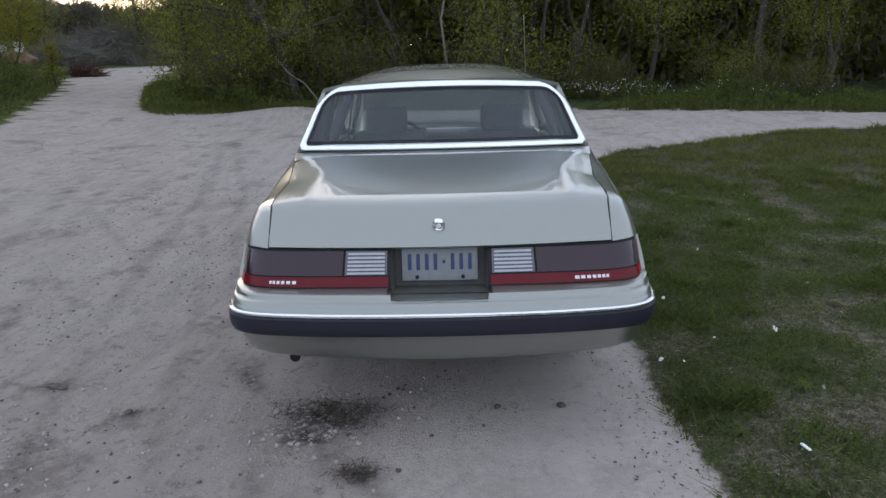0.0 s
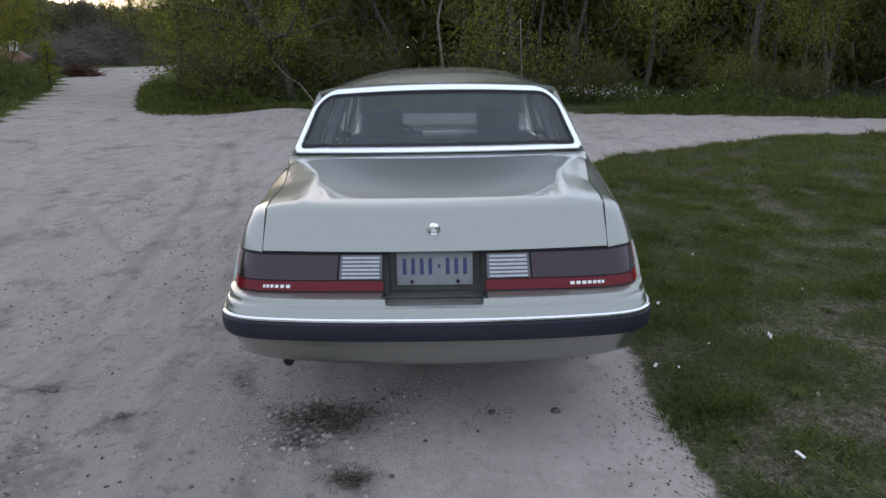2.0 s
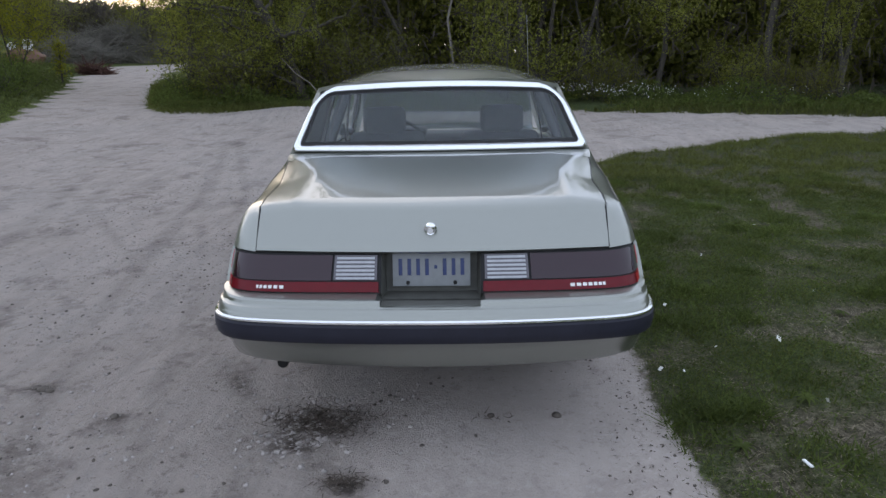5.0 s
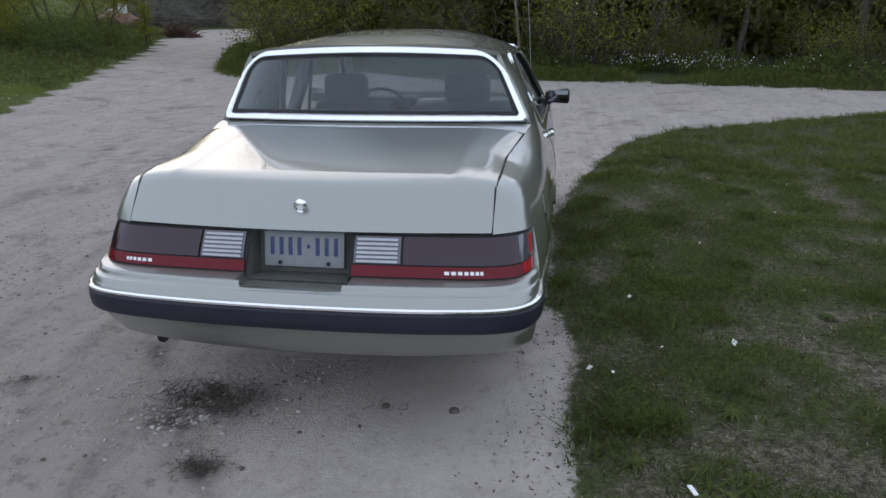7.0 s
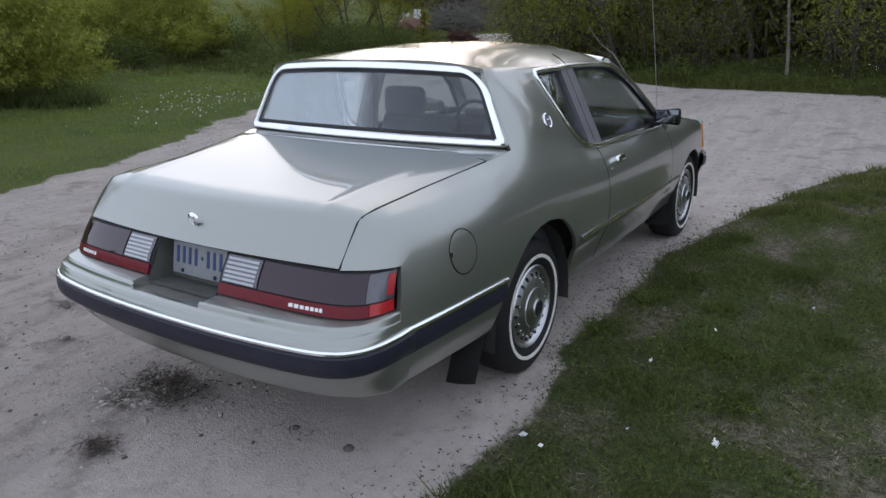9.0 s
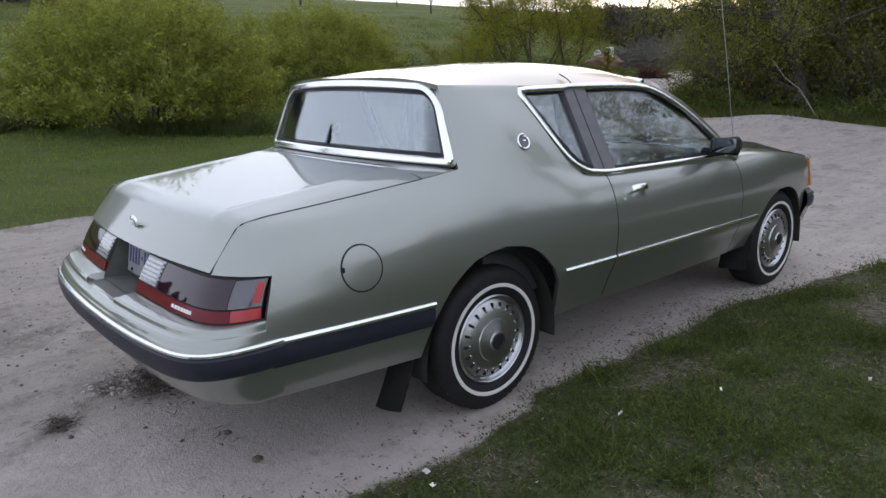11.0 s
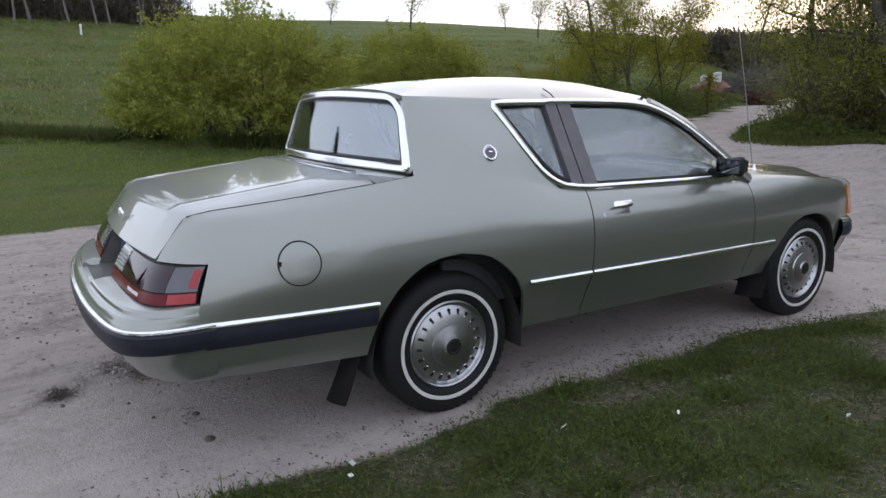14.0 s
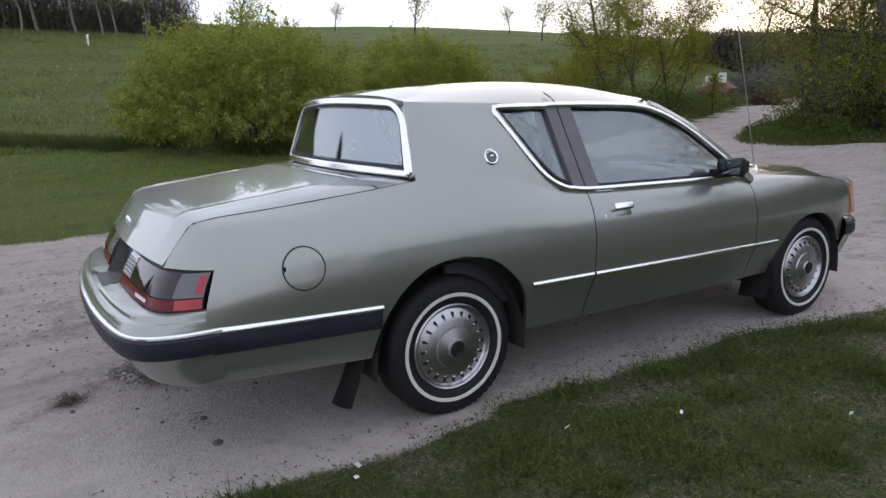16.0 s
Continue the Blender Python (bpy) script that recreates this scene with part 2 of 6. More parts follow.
WHITEPAINT = plain("white_lettering", (0.8, 0.8, 0.8), 0.4, 0.0, 0.05)
MIRRORGLASS = plain("mirror_silver", (0.14, 0.15, 0.16), 0.02, 1.0, 0.02, 4.0, 0.0)
GROUND = ground_material()
BARK = bark_material("dark_bark", (0.023, 0.0194, 0.0158), (0.0864, 0.0742, 0.0612))
PALEBARK = bark_material("pale_bark", (0.10, 0.088, 0.075), (0.24, 0.215, 0.19))
DEADWOOD = bark_material("dead_wood", (0.0864, 0.0792, 0.0662), (0.216, 0.198, 0.169))
LEAF_SPRING = leaf_material("spring_leaves", (0.105, 0.123, 0.0231), (0.29, 0.305, 0.0608))
# darker copy of the spring leaves, with the wood's shade put into its colour
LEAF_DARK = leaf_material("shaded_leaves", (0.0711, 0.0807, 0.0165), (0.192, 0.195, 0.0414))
LEAF_YELLOW = leaf_material("yellow_spring_leaves", (0.092, 0.109, 0.0116), (0.301, 0.301, 0.0323))
LEAF_WILLOW = leaf_material("willow_leaves", (0.117, 0.144, 0.0291), (0.36, 0.389, 0.084))
NEEDLES = leaf_material("conifer_needles", (0.012, 0.022, 0.010), (0.04, 0.06, 0.022))
GRASS = leaf_material("grass_blades", (0.0238, 0.0331, 0.00841), (0.178, 0.199, 0.056))
HERB = leaf_material("verge_plants", (0.0207, 0.0342, 0.00841), (0.145, 0.195, 0.0468))
PASTURE = leaf_material("pasture_blades", (0.102, 0.142, 0.0336), (0.25, 0.301, 0.0775))
MEADOW = leaf_material("mown_meadow", (0.0927, 0.142, 0.0291), (0.25, 0.329, 0.0743))
ROUGH = leaf_material("dark_rough_growth", (0.041, 0.0593, 0.0178), (0.137, 0.169, 0.0513))
FLAP = plain("worn_black_flap", (0.018, 0.017, 0.017), 0.95, 0.0, 0.3, 12.0, 0.2, 0.003, 0.0, 0.1)
THICKET = leaf_material("brown_thicket", (0.0532, 0.0468, 0.0399), (0.149, 0.13, 0.114))
STRAW = leaf_material("dry_grass", (0.0848, 0.0711, 0.0456), (0.394, 0.344, 0.254))
PETAL = plain("white_petals", (0.75, 0.74, 0.72), 0.8)
STONE = plain("grey_stone", (0.34, 0.305, 0.285), 0.9, 0.0, 0.45, 8.0, 0.5)
DARKSTONE = plain("dark_clod", (0.10, 0.084, 0.072), 0.95, 0.0, 0.4, 10.0, 0.5)

# ---- helpers for building ----
def part(name, bm, material, parent=None, label="", angle=32.0):
    """Links a bmesh as one mesh object under a thing or a part."""
    bm.normal_update()
    lim = radians(angle)
    for fa in bm.faces:
        fa.smooth = True
    for e in bm.edges:
        e.smooth = not (len(e.link_faces) == 2 and e.calc_face_angle(0.0) > lim)
    me = bpy.data.meshes.new(name)
    bm.to_mesh(me)
    bm.free()
    for m in material if isinstance(material, (list, tuple)) else (material,):
        me.materials.append(m)
    ob = new(name, me)
    if parent is not None:
        ob.parent = parent
    if label:
        tagged(ob, label)
    return ob


def curve_at(xs, ys, q):
    """Monotone cubic interpolation of ys (n, ...) over xs at q."""
    xs, ys, q = np.asarray(xs, float), np.asarray(ys, float), np.atleast_1d(np.asarray(q, float))
    h = np.diff(xs)
    h = h.reshape(-1, *([1] * (ys.ndim - 1)))
    d = np.diff(ys, axis=0) / h
    m = np.zeros_like(ys)
    m[0], m[-1] = d[0], d[-1]
    if len(xs) > 2:
        a, b, ha, hb = d[:-1], d[1:], h[:-1], h[1:]
        w1, w2 = 2 * hb + ha, hb + 2 * ha
        same = a * b > 0
        den = np.where(same, w1 / np.where(same, a, 1) + w2 / np.where(same, b, 1), 1)
        m[1:-1] = np.where(same, (w1 + w2) / den, 0)
    i = np.clip(np.searchsorted(xs, q) - 1, 0, len(xs) - 2)
    t = ((q - xs[i]) / np.diff(xs)[i]).reshape(-1, *([1] * (ys.ndim - 1)))
    hh = h[i]
    return ((1 + 2 * t) * (1 - t) ** 2 * ys[i] + t * (1 - t) ** 2 * hh * m[i] + t * t * (3 - 2 * t) * ys[i + 1] + t * t * (t - 1) * hh * m[i + 1])


def sheet(bm, grid, flip=False):
    """Faces over a grid [i][j] of points; returns the vertices."""
    vs = [[bm.verts.new(p) for p in row] for row in grid]
    for i in range(len(vs) - 1):
        for j in range(len(vs[0]) - 1):
            q = [vs[i][j], vs[i + 1][j], vs[i + 1][j + 1], vs[i][j + 1]]
            bm.faces.new(q[::-1] if flip else q)
    return vs


def mirrored(bm):
    """Adds the other side of a car part."""
    geo = bmesh.ops.duplicate(bm, geom=bm.verts[:] + bm.edges[:] + bm.faces[:])["geom"]
    for v in geo:
        if isinstance(v, bmesh.types.BMVert):
            v.co.x = -v.co.x
    bmesh.ops.reverse_faces(bm, faces=[g for g in geo if isinstance(g, bmesh.types.BMFace)])
    return bm


def flip_side(bm):
    for v in bm.verts:
        v.co.x = -v.co.x
    bmesh.ops.reverse_faces(bm, faces=bm.faces[:])
    return bm


def flange(bm, depth=0.014, centre=(0, 0, 0.62), keep=None):
    """Turns the open rim of a panel inwards, so that panels have thickness and gaps have depth."""
    bm.normal_update()
    rim = [e for e in bm.edges if len(e.link_faces) == 1 and (keep is None or all(keep(v.co) for v in e.verts))]
    normals = {}
    for e in rim:
        for v in e.verts:
            out = Vector((v.co.x - centre[0], 0, v.co.z - centre[2]))
            nrm = v.normal.copy()
            normals[v] = nrm if nrm.dot(out) + 0.6 * nrm.y * (v.co.y - 0.8) >= 0 else -nrm
    made = bmesh.ops.extrude_edge_only(bm, edges=rim)["geom"]
    where = {}
    for v, nrm in normals.items():
        where[(round(v.co.x, 5), round(v.co.y, 5), round(v.co.z, 5))] = nrm
    for v in made:
        if isinstance(v, bmesh.types.BMVert):
            v.co -= where.get((round(v.co.x, 5), round(v.co.y, 5), round(v.co.z, 5)), Vector((0, 0, 0))) * depth
    return bm


def sweep(bm, path, profile, closed=False, up=(0, 0, 1)):
    """Sweeps a closed profile [(side, out)] along a path; side lies across path and up."""
    path = [Vector(p) for p in path]
    n, rings = len(path), []
    for i, p in enumerate(path):
        a = path[(i - 1) % n] if closed or i else path[0]
        b = path[(i + 1) % n] if closed or i < n - 1 else path[-1]
        t = (b - a).normalized()
        u = Vector(up[i] if isinstance(up, list) else up)
        side = t.cross(u).normalized()
        nrm = side.cross(t).normalized()
        rings.append([bm.verts.new(p + side * s + nrm * o) for s, o in profile])
    m = len(profile)
    for i in range(n if closed else n - 1):
        r, q = rings[i], rings[(i + 1) % n]
        for j in range(m):
            bm.faces.new((r[j], r[(j + 1) % m], q[(j + 1) % m], q[j]))
    if not closed:
        bm.faces.new(rings[0][::-1])
        bm.faces.new(rings[-1])
    bmesh.ops.recalc_face_normals(bm, faces=bm.faces[:])
    return bm


def circle(r, n=8, sx=1.0, sy=1.0):
    return [(r * sx * math.cos(2 * math.pi * i / n), r * sy * math.sin(2 * math.pi * i / n)) for i in range(n)]


def tube(path, radius, n=8, closed=False, up=(0, 0, 1)):
    return sweep(bmesh.new(), path, circle(radius, n), closed, up)


def box(size, at=(0, 0, 0), bevel=0.0, turn=None, segments=2):
    bm = bmesh.new()
    bmesh.ops.create_cube(bm, size=1.0)
    bmesh.ops.scale(bm, vec=size, verts=bm.verts)
    if bevel:
        bmesh.ops.bevel(bm, geom=bm.edges[:], offset=bevel, segments=segments, affect="EDGES", profile=0.5)
    m = Matrix.Translation(at) @ (turn if turn is not None else Matrix())
    bmesh.ops.transform(bm, matrix=m, verts=bm.verts)
    return bm


def lathe(profile, n=48, axis="x", at=(0, 0, 0), caps=True):
    """Turns a profile [(radius, along)] about an axis."""
    bm = bmesh.new()
    rings = []
    for r, a in profile:
        ring = []
        for k in range(n):
            c, s = math.cos(2 * math.pi * k / n), math.sin(2 * math.pi * k / n)
            q = (a, r * c, r * s) if axis == "x" else (r * c, a, r * s) if axis == "y" else (r * c, r * s, a)
            ring.append(bm.verts.new(Vector(at) + Vector(q)))
        rings.append(ring)
    for a, b in zip(rings, rings[1:]):
        for k in range(n):
            bm.faces.new((a[k], a[(k + 1) % n], b[(k + 1) % n], b[k]))
    for ring, r in ((rings[0], profile[0][0]), (rings[-1], profile[-1][0])):
        if caps and r > 1e-4:
            bm.faces.new(ring)
    bmesh.ops.remove_doubles(bm, verts=bm.verts, dist=1e-5)
    bmesh.ops.recalc_face_normals(bm, faces=bm.faces[:])
    return bm


def thicken(bm, depth):
    """Gives an open sheet a back side at depth along its normals."""
    bm.normal_update()
    bmesh.ops.solidify(bm, geom=bm.faces[:], thickness=depth)
    return bm


# ---- ground ----
EDGE_R_Y = [-8.0, -1.41, -0.42, 0.62, 1.97, 3.2, 5.6, 6.9, 8.24, 8.8]
EDGE_R_X = [0.98, 1.00, 1.00, 0.90, 0.88, 1.10, 1.67, 2.50, 5.6, 10.0]
EDGE_L_Y = [-30.0, -1.5, 0.5, 3.2, 5.1, 11.0, 17.4, 24.5, 29.6, 50.0]
EDGE_L_X = [-5.0, -5.25, -5.3, -6.3, -7.2, -9.3, -11.8, -15.1, -16.0, -8.0]
WOOD_X = [-60.0, -15.0, -11.9, -9.9, -8.4, -7.4, -6.7, -4.1, 0.0, 2.6, 5.9, 8.7, 27.0]
WOOD_Y = [60.0, 42.0, 25.3, 19.2, 15.4, 13.1, 12.4, 12.5, 12.6, 12.4, 11.0, 10.5, 9.0]


def softplus(v, w):
    return w * np.logaddexp(0, np.asarray(v, float) / w)


def rise(x, y):
    """Large form of the land: level drive, pasture climbing away beyond the hedge, lane climbing gently."""
    x, y = np.asarray(x, float), np.asarray(y, float)
    bend = lambda v: 1 / (1 + np.exp(-np.clip(v, -40, 40)))
    lawn = 0.095 * (softplus(-x - 5.6, 0.8) - softplus(-x - 13.6, 1.7)) * (1 - 0.75 * bend((y - 12) / 2))
    hill = 0.170 * softplus(-x - 13.6 - 0.35 * softplus(y - 13, 3.0) * bend((x + 24) / 3), 1.7) - 0.14 * softplus(-x - 63.0, 6.0)
    hill = hill * bend((y + 10) / 1.6)
    return lawn + hill + 0.052 * (softplus(y - 6.5, 2.0) - softplus(y - 32.0, 3.0)) + 0.7 * bend((-x - 30) / 2) * bend((11 - y) / 3) * bend((y + 10) / 1.6)


def turf_depth(x, y):
    """Metres by which a place lies inside the grass (negative on the gravel)."""
    right = np.where(y < 8.8, x - np.interp(y, EDGE_R_Y, EDGE_R_X), -9.0)
    right = np.minimum(right, np.where(x > 2.6, np.interp(x, EDGE_R_X[7:], EDGE_R_Y[7:]) - y, 9.0))
    left = np.interp(y, EDGE_L_Y, EDGE_L_X) - x
    wood = y - np.interp(x, WOOD_X, WOOD_Y)
    lane = np.where((x < -7) & (y > 15), np.minimum(wood, 99), wood)
    return np.maximum(np.maximum(right, left), lane)


def wobble(x, y, scale, seed=0.0):
    return noise.noise(Vector((x * scale, y * scale, seed)))


def bareness(x, y):
    """0 in the green cushions of the lawn, 1 on its thin dry patches."""
    v = 0.45 * wobble(x, y, 1.1, 40.0) + 0.8 * wobble(x, y, 2.9, 41.0) + 0.4 * wobble(x, y, 9.0, 42.0)
    return min(1.0, max(0.0, 0.27 + v / 0.62))


def land(x, y):
    """Ground height at a place."""
    d = float(turf_depth(np.float64(x), np.float64(y)))
    h = float(rise(x, y)) - 0.018
    turf = min(1.0, max(0.0, (d + 0.05) / 0.5))
    h += turf * (0.05 if x > 0 and y < 9 else 0.08)
    h += 0.010 * wobble(x, y, 1.3) + 0.006 * wobble(x, y, 5.0, 3.0)
    if turf > 0:
        h += turf * 0.02 * wobble(x, y, 2.5, 7.0)
        if 0 < x < 9 and y < 9:
            h += turf * 0.035 * (0.5 - bareness(x, y))
    if d < 0.1 and -5 < x < 1.2 and -3.2 < y < 6:
        rough = min(1.0, max(0.15, (0.3 - x) / 1.0))
        h += rough * (0.010 * wobble(x, y, 4.2, 13.0) + 0.009 * wobble(x, y, 8.5, 14.0))
    away = max(0.0, abs(x) - 1.2) + max(0.0, abs(y - 1.0) - 2.6)
    h += min(1.0, away / 4) * 0.05 * wobble(x, y, 0.25, 11.0)
    # heap of spoil on the verge
    h += 0.22 * math.exp(-(((x + 3.7) / 1.2) ** 2 + ((y - 12.2) / 0.6) ** 2))
    h -= 0.016 * math.exp(-(((x + 1.75 + 0.1 * math.sin(y)) / 0.14) ** 2)) + 0.012 * math.exp(-(((x + 0.45 + 0.08 * math.sin(y * 0.8)) / 0.16) ** 2)) * (1 if y < -0.5 else 0)
    return h


def spaced(lo, hi, near_lo, near_hi, fine, grow):
    mid = list(np.arange(near_lo, near_hi + 1e-6, fine))
    up, step, v = [], fine, near_hi
    while v < hi:
        step *= grow
        v += step
        up.append(min(v, hi))
    down, step, v = [], fine, near_lo
    while v > lo:
        step *= grow
        v -= step
        down.append(max(v, lo))
    return np.array(down[::-1] + mid + up)


TRACKS = ((-0.36, 0.72, 0.045), (-0.78, 0.30, 0.05), (-1.12, 0.30, 0.04), (-1.75, 0.22, 0.06), (-2.25, 0.34, 0.05), (-2.9, 0.30, 0.07))   # x at y -1.5, drift, half width


def ground_sheet():
    gx = spaced(-900, 900, -3.0, 3.4, 0.052, 1.06)
    gy = spaced(-900, 900, -3.0, 5.2, 0.056, 1.06)
    X, Y = np.meshgrid(gx, gy, indexing="ij")
    nx, ny = X.shape
    T = turf_depth(X, Y)
    pts = np.zeros((nx * ny, 3))
    turf, worn, thatch = np.zeros(nx * ny), np.zeros(nx * ny), np.zeros(nx * ny)
    k = 0
    for i in range(nx):
        for j in range(ny):
            x, y = float(X[i, j]), float(Y[i, j])
            pts[k] = x, y, land(x, y)
            d = float(T[i, j]) + 0.10 * wobble(x, y, 1.8, 2.0) + 0.05 * wobble(x, y, 6.0, 4.0)
            turf[k] = min(1.0, max(0.0, 0.5 + d / 0.24))
            thatch[k] = bareness(x, y) if 0 < x < 12 and -9 < y < 11 else 0.0
            spots = ((-0.50, -1.05, 0.20, 0.13), (-0.33, -1.52, 0.08, 0.05), (-2.0, -0.70, 0.10, 0.05), (-0.60, -1.25, 0.10, 0.06), (-1.45, -1.0, 0.07, 0.05))
            lines = sum(0.55 * math.exp(-((x - cx - 0.05 * math.sin(y * 1.1 + cx * 5) + slope * (y + 1.5)) / w) ** 2) * max(0.0, 0.45 + wobble(x, y, 2.3, 60.0 + cx)) for cx, slope, w in TRACKS) if -6 < x < 0.3 and y < 9 else 0.0
            worn[k] = min(1.0, lines +  sum(1.1 * math.exp(-(((x - a) / b) ** 2 + ((y - c) / e) ** 2)) for a, c, b, e in spots) + max(0.0, wobble(x, y, 0.9, 21.0) - 0.35) * 0.8)
            k += 1
    idx = np.arange(nx * ny).reshape(nx, ny)
    quads = np.stack([idx[:-1, :-1], idx[1:, :-1], idx[1:, 1:], idx[:-1, 1:]], -1).reshape(-1, 4)
    me = bpy.data.meshes.new("ground")
    me.from_pydata(pts.tolist(), [], quads.tolist())
    for name, vals in (("turf", turf), ("worn", worn), ("thatch", thatch)):
        me.attributes.new(name, "FLOAT", "POINT").data.foreach_set("value", vals)
    me.polygons.foreach_set("use_smooth", [True] * len(me.polygons))
    me.materials.append(GROUND)
    return tagged(new("ground", me), "pale sandy gravel drive between mown lawn and rising pasture", "ground", kind="structure")


ground_sheet()

# ---- the car: x to its right, y forward from the rear axle, z up ----
car = tagged(new("coupe_car"), "grey-green metallic two-door coupe with chrome trim parked on gravel", "car")
HUB_R, HUB_F = (0.0, 0.305), (2.635, 0.312)

# body side: stations along the car, eight lines each from sill to top edge, as x, y shift, z
STATIONS = [-1.0, -0.70, -0.35, 0.0, 0.40, 0.62, 0.90, 1.80, 2.10, 2.60, 2.95, 3.12]
SIDE_X = [
    (0.815, 0.848, 0.864, 0.858, 0.830, 0.802, 0.766, 0.706),
    (0.826, 0.862, 0.884, 0.889, 0.872, 0.838, 0.786, 0.708),
    (0.832, 0.868, 0.893, 0.899, 0.885, 0.855, 0.814, 0.755),
    (0.818, 0.864, 0.897, 0.900, 0.885, 0.858, 0.826, 0.792),
    (0.818, 0.864, 0.900, 0.902, 0.885, 0.856, 0.824, 0.790),
    (0.818, 0.864, 0.899, 0.901, 0.884, 0.855, 0.826, 0.797),
    (0.818, 0.864, 0.897, 0.900, 0.883, 0.856, 0.830, 0.800),
    (0.808, 0.852, 0.884, 0.888, 0.872, 0.848, 0.822, 0.795),
    (0.804, 0.846, 0.876, 0.880, 0.862, 0.828, 0.772, 0.700),
    (0.820, 0.850, 0.864, 0.868, 0.860, 0.842, 0.808, 0.735),
    (0.800, 0.832, 0.846, 0.852, 0.846, 0.830, 0.796, 0.725),
    (0.770, 0.800, 0.812, 0.820, 0.816, 0.802, 0.772, 0.705),
]
SIDE_Z = [
    (0.366, 0.440, 0.575, 0.655, 0.800, 0.885, 0.945, 0.972),
    (0.350, 0.440, 0.570, 0.668, 0.792, 0.885, 0.952, 0.990),
    (0.335, 0.440, 0.562, 0.680, 0.800, 0.900, 0.975, 1.030),
    (0.310, 0.450, 0.553, 0.680, 0.800, 0.900, 0.985, 1.070),
    (0.310, 0.450, 0.548, 0.680, 0.800, 0.890, 0.955, 1.015),
    (0.310, 0.450, 0.545, 0.670, 0.790, 0.868, 0.918, 0.955),
    (0.310, 0.445, 0.543, 0.665, 0.785, 0.860, 0.905, 0.940),
    (0.310, 0.440, 0.532, 0.660, 0.778, 0.850, 0.895, 0.932),
    (0.320, 0.440, 0.530, 0.660, 0.778, 0.860, 0.918, 0.945),
    (0.330, 0.440, 0.533, 0.650, 0.755, 0.838, 0.890, 0.906),
    (0.360, 0.440, 0.548, 0.640, 0.732, 0.804, 0.848, 0.862),
    (0.380, 0.450, 0.560, 0.640, 0.725, 0.792, 0.828, 0.840),
]
REAR_SHIFT = (-0.06, -0.07, -0.07, -0.06, -0.013, 0.010, 0.030, 0.050)
SIDE = np.zeros((len(STATIONS), 8, 3))
for i, y in enumerate(STATIONS):
    for j in range(8):
        SIDE[i, j] = SIDE_X[i][j], y + (REAR_SHIFT[j] if i == 0 else 0.0), SIDE_Z[i][j]


def side_column(p, lean=0.0):
    """The eight control points at station p, as a function of the row parameter 0..7."""
    ctrl = curve_at(STATIONS, SIDE, p)[0]
    ctrl[:, 1] += lean * (ctrl[:, 2] - 0.55)
    return lambda t: curve_at(range(8), ctrl, t)


def arch_height(y):
    z = -1.0
    for (cy, cz), half, top in ((HUB_R, 0.405, 0.425), (HUB_F, 0.365, 0.352)):
        u = abs(y - cy) / half
        if u < 1:
            z = max(z, cz + top * (1 - u ** 2.2) ** 0.5)
    if y > 3.004:
        z = max(z, 0.580)
    return z


def side_grid(ps, lean0=0.0, lean1=0.0, t_lo=0.0, t_hi=7.0, rows=36):
    """Columns of a body side panel; its lower edge follows the wheel arch."""
    grid = []
    for i, p in enumerate(ps):
        lean = lean0 + (lean1 - lean0) * i / (len(ps) - 1)
        col = side_column(p, lean)
        fine = np.linspace(t_lo, 4.0, 121)
        pts = col(fine)
        start = t_lo
        for t, q in zip(fine, pts):
            if q[2] < arch_height(q[1]):
                start = t
        ts = np.concatenate([np.linspace(start, 4.0, rows - 15), np.linspace(4.0, t_hi, 16)[1:]])
        grid.append([Vector(q) for q in col(ts)])
    return grid


def arch_columns(a, b, step=0.05):
    """Station values from a to b, close together at the ends of a wheel arch."""
    vals = set(np.round(np.linspace(a, b, max(2, int(round((b - a) / step)) + 1)), 4))
    for (cy, _), half, _ in ((HUB_R, 0.405, 0), (HUB_F, 0.365, 0)):
        for u in (0.9, 0.94, 0.965, 0.98, 0.99, 0.996, 1.0, 1.004):
            for s in (-1, 1):
                v = cy + s * u * half
                if a < v < b:
                    vals.add(round(v, 4))
    if b > 3.01:
        vals |= {3.002, 3.006}
    return sorted(vals)


def lid_edge(y):
    """The edge between quarter panel and boot lid."""
    if y < -0.95:
        return np.array([0.699, y, np.interp(y, [-1.05, -0.95], [0.958, 0.974])])
    top = curve_at(STATIONS[1:], SIDE[1:, 7, :], max(y, -0.70))[0]
    if y < -0.70:
        return np.array([0.702, y, np.interp(y, [-0.95, -0.70], [0.974, top[2]])])
    return np.array([top[0] - 0.006, y, top[2]])


ROOF_EDGE_Y = [-0.105, 0.36, 0.80, 1.20, 1.42, 1.50]
ROOF_EDGE_X = [0.618, 0.628, 0.630, 0.630, 0.634, 0.636]
ROOF_EDGE_Z = [1.388, 1.372, 1.368, 1.362, 1.345, 1.330]


def crown(y):
    return float(curve_at([-0.2, 0.2, 0.7, 1.1, 1.35, 1.55], [1.420, 1.467, 1.490, 1.474, 1.436, 1.397], y)[0])


